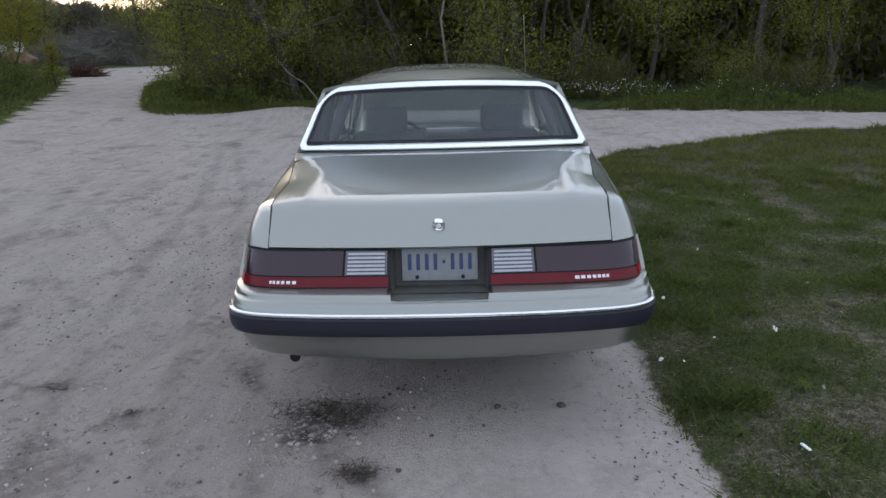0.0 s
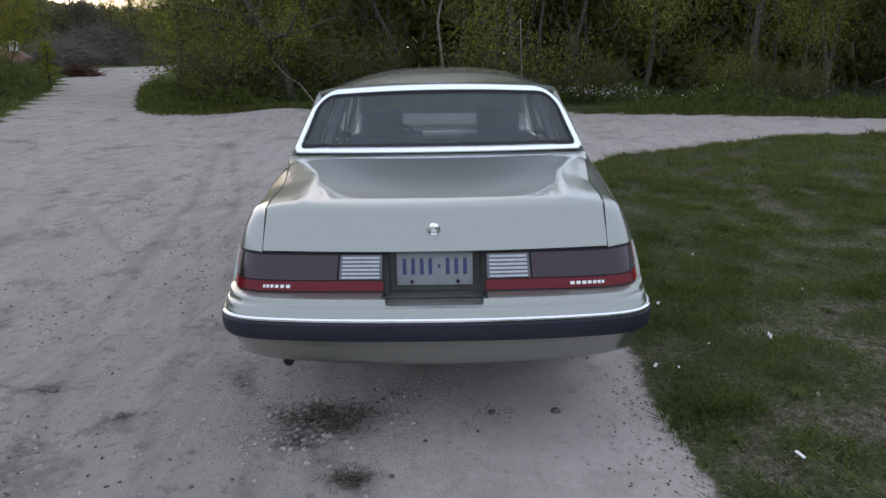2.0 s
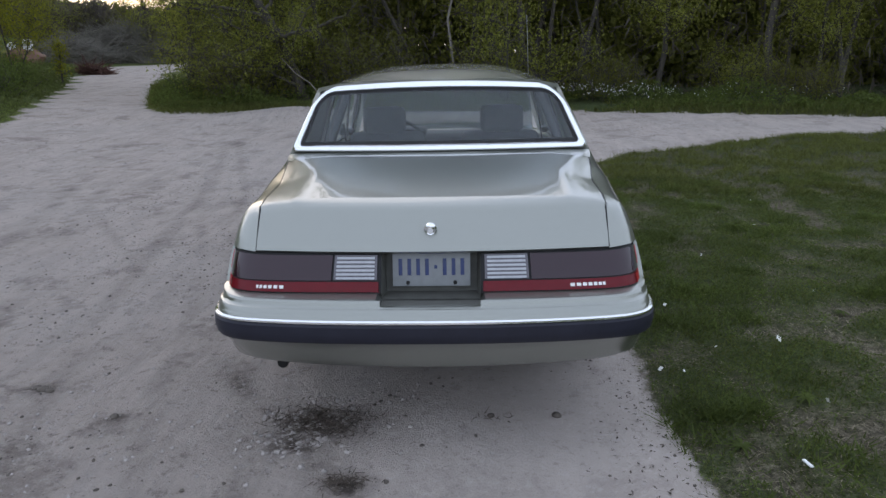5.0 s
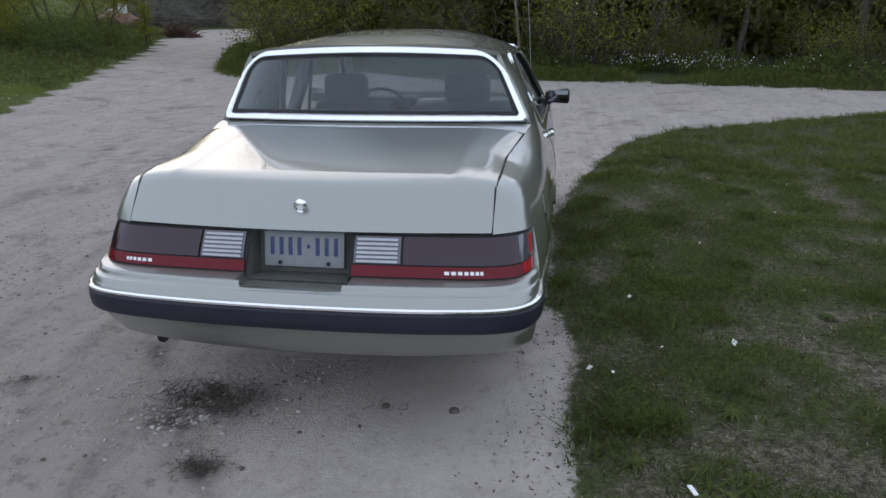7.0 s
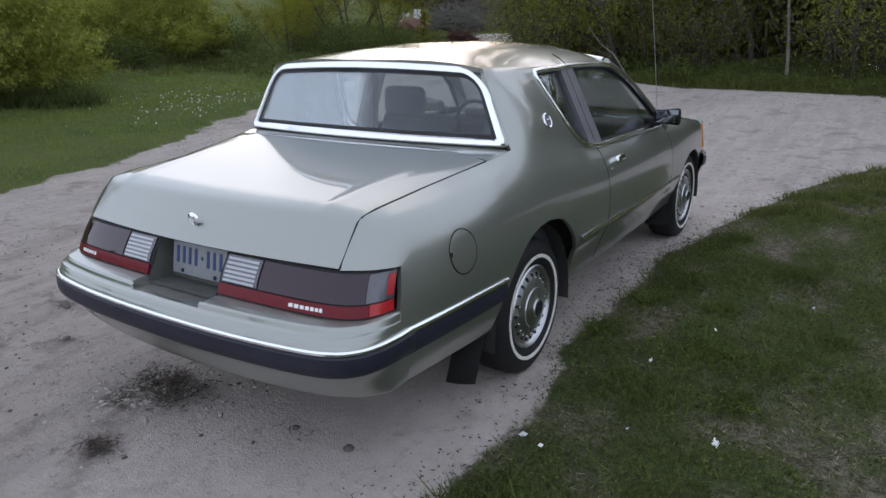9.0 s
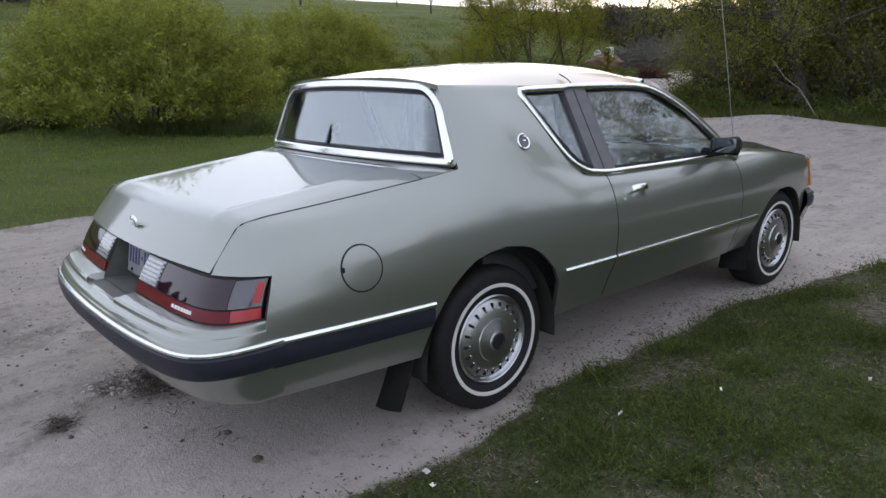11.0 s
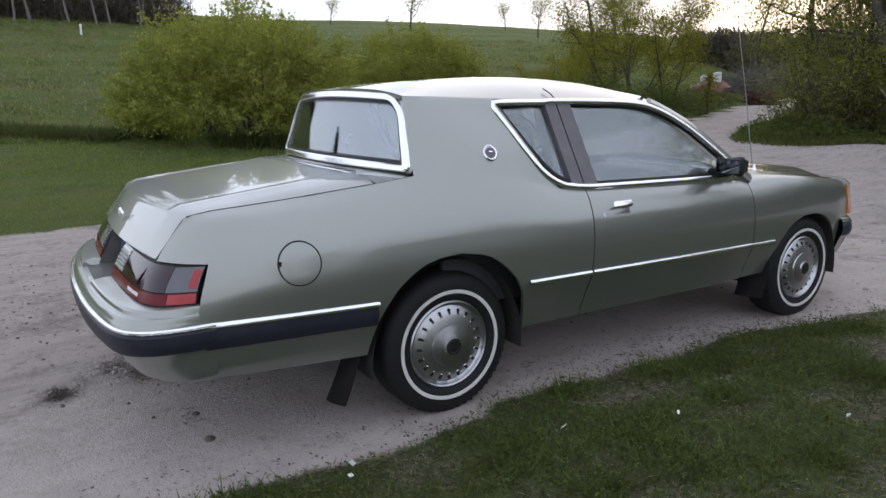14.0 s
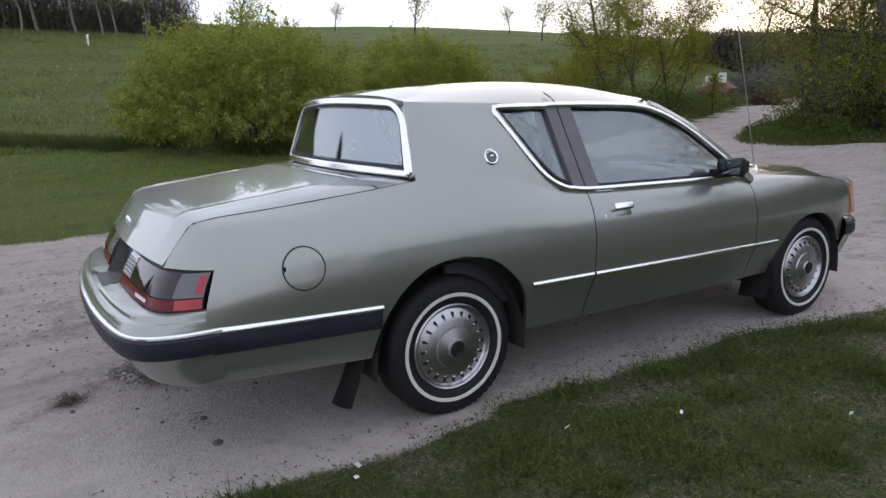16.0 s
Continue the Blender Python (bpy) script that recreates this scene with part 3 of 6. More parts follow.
def roof_row(y, y_mid, rows=16):
    """From the roof's edge at y to its middle at y_mid."""
    ex, ez = float(np.interp(y, ROOF_EDGE_Y, ROOF_EDGE_X)), float(np.interp(y, ROOF_EDGE_Y, ROOF_EDGE_Z))
    out = []
    for k in range(rows):
        a = (k / (rows - 1)) ** 0.8 * math.pi / 2
        x = ex * math.cos(a) ** 0.75 if k < rows - 1 else 0.0
        w = 1 - (x / ex)
        zz = ez + (crown(y_mid * w + y * (1 - w)) - ez) * (1 - (x / ex) ** 3.3)
        out.append(Vector((x, y + (y_mid - y) * (1 - (x / ex) ** 2), zz)))
    return out


def body_shell():
    """Quarter panels, sail panels and roof: one welded shell."""
    bm = bmesh.new()
    ps = arch_columns(-1.0, 0.775, 0.05)
    ps = sorted(set(ps) | {-0.155, 0.62})
    grid = side_grid(ps, 0.0, 0.05)
    sheet(bm, grid)
    # round the rear corner, above the lamp, to the lid
    upper = grid[0][-16:]
    rear = []
    for k, q in enumerate(upper):
        v = k / 15
        gap = Vector((0.694 + 0.004 * v, -1.163 + 0.113 * v ** 0.85, 0.806 + 0.152 * v ** 0.75))
        rear.append(gap)
    wrap = []
    for m in range(9):
        u = m / 8
        row = []
        for k in range(16):
            a, b = upper[k], rear[k]
            v = k / 15
            bulge = 0.030 * math.sin(math.pi * u) * (1 - v) ** 0.8
            q = a.lerp(b, u) + Vector((0.8, -0.6, 0.12)).normalized() * bulge
            row.append(q)
        wrap.append(row)
    sheet(bm, wrap, flip=True)
    # sail panel
    base = [(p, col[-1]) for p, col in zip(ps, grid) if -0.1551 <= p <= 0.6201]
    tops, sails = [], []
    for p, q in base:
        u = (p + 0.155) / 0.775
        y_top = -0.105 + (0.362 + 0.105) * u
        tx, tz = float(np.interp(y_top, ROOF_EDGE_Y, ROOF_EDGE_X)), float(np.interp(y_top, ROOF_EDGE_Y, ROOF_EDGE_Z))
        col = []
        for k in range(15):
            v = k / 14
            bulge = 0.024 * math.sin(math.pi * v) * (1 - u ** 2.0) * min(1.0, u / 0.4)
            yy = q.y + (y_top - q.y) * v
            col.append(Vector((q.x + (tx - q.x) * v + bulge, yy, q.z + (tz - q.z) * v)))
        sails.append(col)
        tops.append(y_top)
    sheet(bm, sails)
    # roof
    ys = tops + [y for y in np.linspace(0.362, 1.42, 24)[1:]]
    lead = lambda y: y - 0.075 * max(0.0, 1 - (y + 0.105) / 0.5) + 0.06 * max(0.0, (y - 0.9) / 0.52)
    sheet(bm, [roof_row(y, lead(y)) for y in ys])
    mirrored(bm)
    bmesh.ops.remove_doubles(bm, verts=bm.verts, dist=0.0008)
    flange(bm, 0.02)
    return part("body_shell", bm, PAINT, car, "", 40)


body_shell()

# doors and front wings
for side, name in ((1, "right"), (-1, "left")):
    bm = bmesh.new()
    sheet(bm, side_grid(np.linspace(0.781, 2.052, 30), 0.05, 0.0))
    flange(bm, 0.02)
    door = part("door", bm if side > 0 else flip_side(bm), PAINT, car)
    bm = bmesh.new()
    sheet(bm, side_grid(arch_columns(2.058, 3.12, 0.05)))
    flange(bm, 0.02)
    part("front_wing", bm if side > 0 else flip_side(bm), PAINT, car)
    # door handle, keyhole
    bm = box((0.010, 0.118, 0.052), (0, 0, -0.010), 0.004)
    dish = part("handle_recess", bm, PAINT, door)
    dish.location = (side * 0.8585, 0.985, 0.842)
    dish.rotation_euler = (0, side * radians(-22), 0)
    bm = box((0.034, 0.124, 0.034), (0.004, 0, 0.006), 0.007, None, 3)
    grip = part("door_handle", bm if side > 0 else flip_side(bm), CHROME, door, "chrome pull handle")
    grip.location, grip.rotation_euler = (side * 0.867, 0.985, 0.850), (0, side * radians(-22), 0)
    bm = lathe([(0.011, 0), (0.011, 0.006), (0.006, 0.008), (0.0, 0.006)], 16)
    lock = part("door_lock", bm if side > 0 else flip_side(bm), CHROME, door)
    lock.location, lock.rotation_euler = (side * 0.868, 0.868, 0.812), (0, side * radians(-15), 0)


# ---- boot lid ----
def lid_top(x, y):
    """Height of the lid's upper face."""
    e = lid_edge(y)
    u = abs(x) / e[0]
    mid = np.interp(y, [-1.1, -0.95, -0.7, -0.42, -0.35], [0.974, 0.992, 1.024, 1.058, 1.066])
    z = e[2] + (mid - e[2]) * (1 - u ** 9)
    ridge = 0.006 * math.exp(-((abs(x) - 0.555) / 0.020) ** 2)
    return z + ridge * (1.0 if y < -0.5 else 0.4)


def boot_lid():
    bm = bmesh.new()
    cols = np.linspace(-1, 1, 49)
    rows = []
    for y in np.linspace(-0.315, -1.035, 22):
        rows.append([Vector((c * (lid_edge(y)[0] - 0.004), y, lid_top(c * (lid_edge(y)[0] - 0.004), y))) for c in cols])
    lip = rows[-1]
    bow = lambda c: -0.050 * (1 - c * c)
    # rounded ridge, then the plain rear face
    for k in range(1, 22):
        v = k / 21
        row = []
        for c, top in zip(cols, lip):
            x_low = c * 0.690
            low = Vector((x_low, -1.166 + bow(c), 0.812))
            turn = Vector((top.x, -1.064 + bow(c) * 0.8, top.z - 0.020))
            a, b = top.lerp(turn, min(1.0, v * 6)), turn.lerp(low, max(0.0, (v - 0.10) / 0.90))
            w = min(1.0, v / 0.22)
            w = w * w * (3 - 2 * w)
            row.append(a.lerp(b, w))
        rows.append(row)
    sheet(bm, rows)
    flange(bm, 0.018, (0, 0, 0.6))
    lid = part("boot_lid", bm, PAINT, car, "", 40)
    lock = part("lid_lock", lathe([(0.026, 0.004), (0.026, -0.006), (0.020, -0.010), (0.017, -0.008), (0.010, -0.012), (0.0, -0.012)], 28, "y"), CHROME, lid, "round chrome lock with a red and white crest")
    lock.location, lock.rotation_euler = (0, -1.177, 0.892), (radians(18), 0, 0)
    crest = part("crest", lathe([(0.011, 0.0), (0.011, -0.003), (0.0, -0.003)], 16, "y"), WHITEPAINT, lock)
    crest.location = (0, -0.011, 0)
    return lid


boot_lid()


# ---- rear window with its bright frame, and the deck below it ----
def rear_frame(u, v):
    """Point of the rear window's outer plane: u -1..1 across, v 0..1 up."""
    half = 0.768 + (0.612 - 0.768) * v
    bow = (1 - u * u) * (-0.095 + 0.02 * v)
    return Vector((u * half, -0.158 + 0.055 * v + bow, 1.072 + 0.318 * v + (0.022 * v + 0.004) * (1 - u * u)))


def frame_loop(inset, depth=0.0, n=24, round_top=0.11, round_low=0.03):
    """A rounded loop in the rear window's plane, inset from the frame's edge (metres)."""
    pts = []
    w, h = 0.70 - inset, 0.325 - 2 * inset
    def corner(cx, cy, r, a0):
        return [(cx + r * math.cos(a0 + k * math.pi / 12), cy + r * math.sin(a0 + k * math.pi / 12)) for k in range(7)]
    rt, rl = max(0.02, round_top - inset), max(0.008, round_low - inset)
    flat = []
    flat += [(x, 0.0) for x in np.linspace(-w + rl, w - rl, n)]
    flat += corner(w - rl, rl, rl, -math.pi / 2)
    flat += [(w, y) for y in np.linspace(rl, h - rt, 8)[1:-1]]
    flat += corner(w - rt, h - rt, rt, 0)
    flat += [(x, h) for x in np.linspace(w - rt, -w + rt, n)[1:-1]]
    flat += corner(-w + rt, h - rt, rt, math.pi / 2)
    flat += [(-w, y) for y in np.linspace(h - rt, rl, 8)[1:-1]]
    flat += corner(-w + rl, rl, rl, math.pi)
    for x, y in flat:
        v = (y + inset) / 0.325
        half = 0.70
        q = rear_frame(max(-1.04, min(1.04, x / half)), v)
        q.y += depth
        pts.append(q)
    return pts


def ring_between(loops, material, name, parent, label=""):
    bm = bmesh.new()
    vs = [[bm.verts.new(p) for p in lp] for lp in loops]
    n = len(vs[0])
    for a, b in zip(vs, vs[1:]):
        for k in range(n):
            bm.faces.new((a[k], a[(k + 1) % n], b[(k + 1) % n], b[k]))
    return part(name, bm, material, parent, label)


def rear_window():
    chrome = ring_between([frame_loop(0.0, 0.012), frame_loop(0.0, -0.004), frame_loop(0.006, -0.010), frame_loop(0.024, -0.010), frame_loop(0.030, -0.002), frame_loop(0.030, 0.02)],
                          CHROME, "rear_window_trim", car, "wide bright chrome surround of the rear window")
    ring_between([frame_loop(0.030, -0.001), frame_loop(0.047, 0.002), frame_loop(0.047, 0.02)], BLACK, "rubber_seal", chrome)
    ring_between([frame_loop(-0.010, 0.014), frame_loop(0.004, 0.006)], PAINT, "window_flange", car)
    bm = bmesh.new()
    rows = []
    for v in np.linspace(0.12, 0.885, 13):
        rows.append([rear_frame(u * (0.945 - 0.10 * max(0.0, v - 0.72) ** 1.2), v) + Vector((0, 0.006, 0)) for u in np.linspace(-1, 1, 33)])
    sheet(bm, rows)
    thicken(bm, 0.005)
    glass = part("rear_window", bm, GLASS, car, "tinted rear window glass")
    glass.visible_shadow = False
    # deck between lid and glass
    bm = bmesh.new()
    rows = []
    us = np.linspace(-1, 1, 41)
    for k in range(10):
        s = k / 9
        end = side_column(-0.309 + (0.309 - 0.166) * s)(7.0)[0]
        row = []
        for u in us:
            top = rear_frame(u, 0.0) + Vector((0, -0.004, -0.006))
            x0 = u * lid_edge(-0.308)[0]
            low = Vector((x0, -0.309, lid_top(x0, -0.31)))
            q = low.lerp(top, s)
            q.z -= 0.006 * math.sin(math.pi * s) * (1 - u * u)
            w = abs(u) ** 6
            e = Vector((math.copysign(end[0] - 0.001, u), end[1], end[2] + 0.001))
            row.append(q.lerp(e, w))
        rows.append(row)
    sheet(bm, rows, flip=True)
    flange(bm, 0.018)
    part("rear_deck", bm, PAINT, car)


rear_window()


# ---- rear bumper, lamps and number plate ----
PLAN = [(0.874, -1.012), (0.876, -1.08), (0.870, -1.16), (0.850, -1.235), (0.805, -1.295), (0.725, -1.335), (0.58, -1.362), (0.38, -1.382), (0.19, -1.391), (0.0, -1.394)]


def plan_loop(offset, n=60):
    """Plan of the bumper from the right end round to the left, moved inwards by offset."""
    s = np.concatenate([[0], np.cumsum([math.dist(a, b) for a, b in zip(PLAN, PLAN[1:])])])
    half = curve_at(s, np.array(PLAN), np.sort(np.append(np.linspace(0, s[-1], n), [s[-2] - 0.0005, s[-2] + 0.0035])))
    full = [Vector((x, y, 0)) for x, y in half] + [Vector((-x, y, 0)) for x, y in half[::-1][1:]]
    out = []
    for i, p in enumerate(full):
        a, b = full[max(0, i - 1)], full[min(len(full) - 1, i + 1)]
        t = (b - a).normalized()
        nrm = Vector((t.y, -t.x, 0))
        if nrm.dot(Vector((p.x, p.y + 0.9, 0))) < 0:
            nrm = -nrm
        if i in (0, len(full) - 1):
            nrm = Vector((math.copysign(1, p.x), 0, 0))
        out.append(p - nrm * offset)
    return out


def bumper_strip(profile, material, name, parent, label="", angle=30, notch=False, flush=False):
    bm = bmesh.new()
    rows = []
    for off, z, drop in profile:
        ring = plan_loop(off)
        if flush:
            ring = [q.lerp(p, min(1.0, max(0.22, (-1.06 - q.y) / 0.20))) for p, q in zip(ring, plan_loop(0.012))]
        rows.append([Vector((p.x, p.y, (min(z, 0.634) if notch and abs(p.x) < 0.1885 else z) - drop * (1 - (abs(p.x) / 0.88) ** 2))) for p in ring])
    sheet(bm, rows, True)
    return part(name, bm, material, parent, label, angle)


rear_bumper = bumper_strip([(0.19, 0.640, 0), (0.19, 0.662, 0), (0.085, 0.660, 0), (0.056, 0.655, 0), (0.048, 0.648, 0), (0.044, 0.636, 0), (0.038, 0.631, 0), (0.028, 0.629, 0), (0.021, 0.622, 0),
                            (0.018, 0.612, 0), (0.014, 0.606, 0), (0.010, 0.600, 0), (0.008, 0.592, 0), (0.02, 0.590, 0)], PAINT, "rear_bumper", car, "", 30, True, True)
bumper_strip([(0.02, 0.594, 0), (0.004, 0.594, 0), (-0.003, 0.589, 0), (-0.004, 0.582, 0), (0.001, 0.578, 0), (0.02, 0.577, 0)], CHROME, "chrome_strip", rear_bumper, "thin bright chrome strip")
bumper_strip([(0.02, 0.578, 0), (0.000, 0.577, 0), (-0.006, 0.570, 0), (-0.008, 0.540, 0), (-0.003, 0.512, 0), (0.004, 0.502, 0), (0.03, 0.499, 0)], BAND, "rubber_band", rear_bumper, "dark navy rubber impact band")
bumper_strip([(0.012, 0.502, 0), (0.024, 0.494, 0.0), (0.050, 0.455, 0.006), (0.080, 0.415, 0.014), (0.098, 0.394, 0.020), (0.114, 0.384, 0.024), (0.135, 0.380, 0.026), (0.19, 0.372, 0.0)], PAINT, "valance", rear_bumper, "", 30, False, True)

LAMP_X = [0.192, 0.50, 0.68, 0.755, 0.800, 0.826, 0.838]
LOW_Y = [-1.268, -1.256, -1.238, -1.214, -1.178, -1.125, -1.064]
TOP_Y = [-1.196, -1.186, -1.168, -1.146, -1.112, -1.065, -1.015]
TOP_X = [0.192, 0.49, 0.665, 0.735, 0.778, 0.805, 0.822]


def lamp_point(s, v):
    """s 0..6 from the plate round to the side, v 0..1 up the lens."""
    lx, ly = curve_at(range(7), LAMP_X, s)[0], curve_at(range(7), LOW_Y, s)[0]
    tx, ty = curve_at(range(7), TOP_X, s)[0], curve_at(range(7), TOP_Y, s)[0]
    return Vector((lx + (tx - lx) * v, ly + (ty - ly) * v - 0.008 * math.sin(math.pi * v), 0.662 + 0.138 * v))


def lamp_piece(s0, s1, v0, v1, proud=0.0, n=16, m=6):
    bm = bmesh.new()
    grid = []
    for s in np.linspace(s0, s1, n):
        row = []
        for v in np.linspace(v0, v1, m):
            q = lamp_point(s, v)
            out = Vector((max(0.0, (q.x - 0.70)) * 5, -1, 0.3)).normalized() if s < 4.5 else Vector((1, -0.15, 0.1)).normalized()
            row.append(q + out * proud)
        grid.append(row)
    sheet(bm, grid)
    flange(bm, 0.012, (0, -0.8, 0.72))
    return bm


for side in (1, -1):
    turn = (lambda b: b) if side > 0 else flip_side
    lamp = part("tail_lamp", turn(lamp_piece(0, 6, -0.02, 1.03, -0.006, 30, 8)), BLACK, car, "smoked wraparound tail lamp with a red lower strip")
    part("main_lens", turn(lamp_piece(0.60, 4.0, 0.335, 0.97, 0, 24)), LENS, lamp, "dark smoked red lens")
    part("red_strip", turn(lamp_piece(0.03, 4.25, 0.03, 0.30, 0.001, 24, 4)), RED, lamp, "red lens strip")
    part("side_lens", turn(lamp_piece(4.04, 5.93, 0.335, 0.95, 0, 12)), SMOKE, lamp, "grey smoked side lens")
    part("side_marker", turn(lamp_piece(5.35, 5.85, 0.42, 0.88, 0.002, 5, 4)), BRIGHTRED, lamp, "bright red reflector")
    part("side_red", turn(lamp_piece(4.28, 5.9, 0.04, 0.30, 0.001, 10, 4)), BRIGHTRED, lamp, "bright red lens")
    for k in range(6):
        v = 0.365 + k * 0.100
        part("reverse_rib", turn(lamp_piece(0.08, 0.54, v, v + 0.056, 0.004, 6, 4)), CLEAR, lamp, "clear ribbed reversing lens")
    part("reverse_backing", turn(lamp_piece(0.05, 0.57, 0.345, 0.965, 0.0, 6)), SMOKE, lamp)
    # lettering as a row of plain bars
    for k in range(6 if side < 0 else 7):
        s = 1.16 + k * 0.115 if side > 0 else 1.97 - k * 0.125
        part("lettering_bar", turn(lamp_piece(s, s + 0.080, 0.115, 0.20, 0.003, 2, 2)), WHITEPAINT, lamp)

# plate recess and plate
bm = bmesh.new()
rec = [Vector(p) for p in ((-0.192, -1.185, 0.815), (0.192, -1.185, 0.815), (0.192, -1.275, 0.640), (-0.192, -1.275, 0.640))]
back = [Vector(p) for p in ((-0.180, -1.135, 0.808), (0.180, -1.135, 0.808), (0.180, -1.165, 0.636), (-0.180, -1.165, 0.636))]
vs = [bm.verts.new(p) for p in rec + back]
bm.faces.new(vs[4:])
for k in range(4):
    bm.faces.new((vs[k], vs[(k + 1) % 4], vs[4 + (k + 1) % 4], vs[4 + k]))
recess = part("plate_recess", bm, RECESS, car, "dark recess round the number plate")
bm = box((0.374, 0.15, 0.008), (0, -1.252, 0.632), 0.003)
part("recess_floor", bm, RECESS, recess)
bm = box((0.306, 0.004, 0.152), (0, 0, 0), 0.0015)
plate = part("number_plate", bm, PLATE, car, "white number plate with dark blue bars")
plate.location, plate.rotation_euler = (0, -1.172, 0.738), (radians(-10), 0, 0)
for k in range(8):
    if k != 4:
        x = -0.122 + k * 0.0348
        bar = part("plate_bar", box((0.015, 0.003, 0.066), (x, -0.003, 0.0), 0.001), PLATEBLUE, plate)
part("plate_bar", box((0.012, 0.003, 0.014), (-0.122 + 4 * 0.0348, -0.003, 0), 0.001), PLATEBLUE, plate)
part("plate_line", box((0.10, 0.003, 0.012), (0, -0.003, 0.058), 0.001), PLATEBLUE, plate)
for x in (-0.093, 0.093):
    for z in (-0.062, 0.062):
        bolt = part("plate_bolt", lathe([(0.008, 0), (0.008, -0.004), (0.004, -0.006), (0, -0.006)], 10, "y"), BLACK, plate)
        bolt.location = (x, -0.002, z)


# ---- side trim: bright strips and the dark band ----
def side_strip(a, b, z_of, half, proud, material, name, parent, side, label="", n=40):
    """A strip that follows the body side between two stations."""
    bm = bmesh.new()
    rows = []
    for p in np.linspace(a, b, n):
        col = side_column(p)
        ts = np.linspace(0.0, 4.5, 200)
        pts = col(ts)
        z0 = z_of(pts[0][1])
        row = []
        for dz, out in ((half, -0.006), (half, proud * 0.35), (half * 0.45, proud * 0.8), (-half * 0.1, proud), (-half * 0.8, proud), (-half, proud * 0.7), (-half, -0.006)):
            x = float(np.interp(z0 + dz, pts[:, 2], pts[:, 0]))
            y = float(np.interp(z0 + dz, pts[:, 2], pts[:, 1]))
            row.append(Vector((x + out, y, z0 + dz)))
        rows.append(row)
    sheet(bm, rows)
    bmesh.ops.holes_fill(bm, edges=[e for e in bm.edges if len(e.link_faces) == 1])
    bmesh.ops.recalc_face_normals(bm, faces=bm.faces[:])
    return part(name, bm if side > 0 else flip_side(bm), material, parent, label)


STRIP_Z = lambda y: float(np.interp(y, [-1.05, -0.35, 0.37, 2.26, 3.1], [0.584, 0.566, 0.547, 0.529, 0.565]))
for side in (1, -1):
    side_strip(-0.985, -0.372, STRIP_Z, 0.010, 0.010, CHROME, "side_strip", car, side, "bright side strip")
    side_strip(-0.985, -0.376, lambda y: STRIP_Z(y) - 0.050, 0.040, 0.010, BAND, "side_band", car, side, "dark navy rubber side band")
    side_strip(0.392, 0.772, STRIP_Z, 0.0115, 0.011, CHROME, "side_strip", car, side, "bright side strip")
    side_strip(0.784, 2.050, STRIP_Z, 0.0115, 0.011, CHROME, "side_strip", car, side, "bright side strip")
    side_strip(2.060, 2.272, STRIP_Z, 0.010, 0.010, CHROME, "side_strip", car, side, "bright side strip", 10)


# ---- side windows, pillars and their bright surround ----
def glass_x(z):
    return 0.800 - 0.425 * (z - 0.945)


def side_point(y, z, out=0.0):
    return Vector((glass_x(z) + out, y, z))


DLO = [(0.870, 0.948), (0.78, 0.953), (0.70, 0.968), (0.635, 1.000), (0.58, 1.050), (0.53, 1.115), (0.45, 1.235), (0.385, 1.333), (0.376, 1.350), (0.388, 1.357),
       (0.55, 1.360), (0.80, 1.360), (1.05, 1.356), (1.22, 1.350), (1.34, 1.338), (1.46, 1.305), (1.58, 1.250), (1.70, 1.178), (1.82, 1.087), (1.925, 0.998), (1.955, 0.955), (1.93, 0.935), (1.40, 0.940)]


def dlo_loop(n=120):
    pts = np.array(DLO + DLO[:1])
    s = np.concatenate([[0], np.cumsum(np.linalg.norm(np.diff(pts, axis=0), axis=1))])
    return curve_at(s, pts, np.linspace(0, s[-1], n + 1)[:-1])


def outline_pane(name, outline, material, parent, side, label="", out=-0.014):
    """A pane cut to an outline in the side glass plane."""
    bm = bmesh.new()
    vs = [bm.verts.new(side_point(y, z, out)) for y, z in outline]
    f = bm.faces.new(vs)
    made = bmesh.ops.extrude_face_region(bm, geom=[f])["geom"]
    for v in made:
        if isinstance(v, bmesh.types.BMVert):
            v.co.x -= 0.005
    bmesh.ops.triangulate(bm, faces=bm.faces[:])
    bmesh.ops.recalc_face_normals(bm, faces=bm.faces[:])
    return part(name, bm if side > 0 else flip_side(bm), material, parent, label)


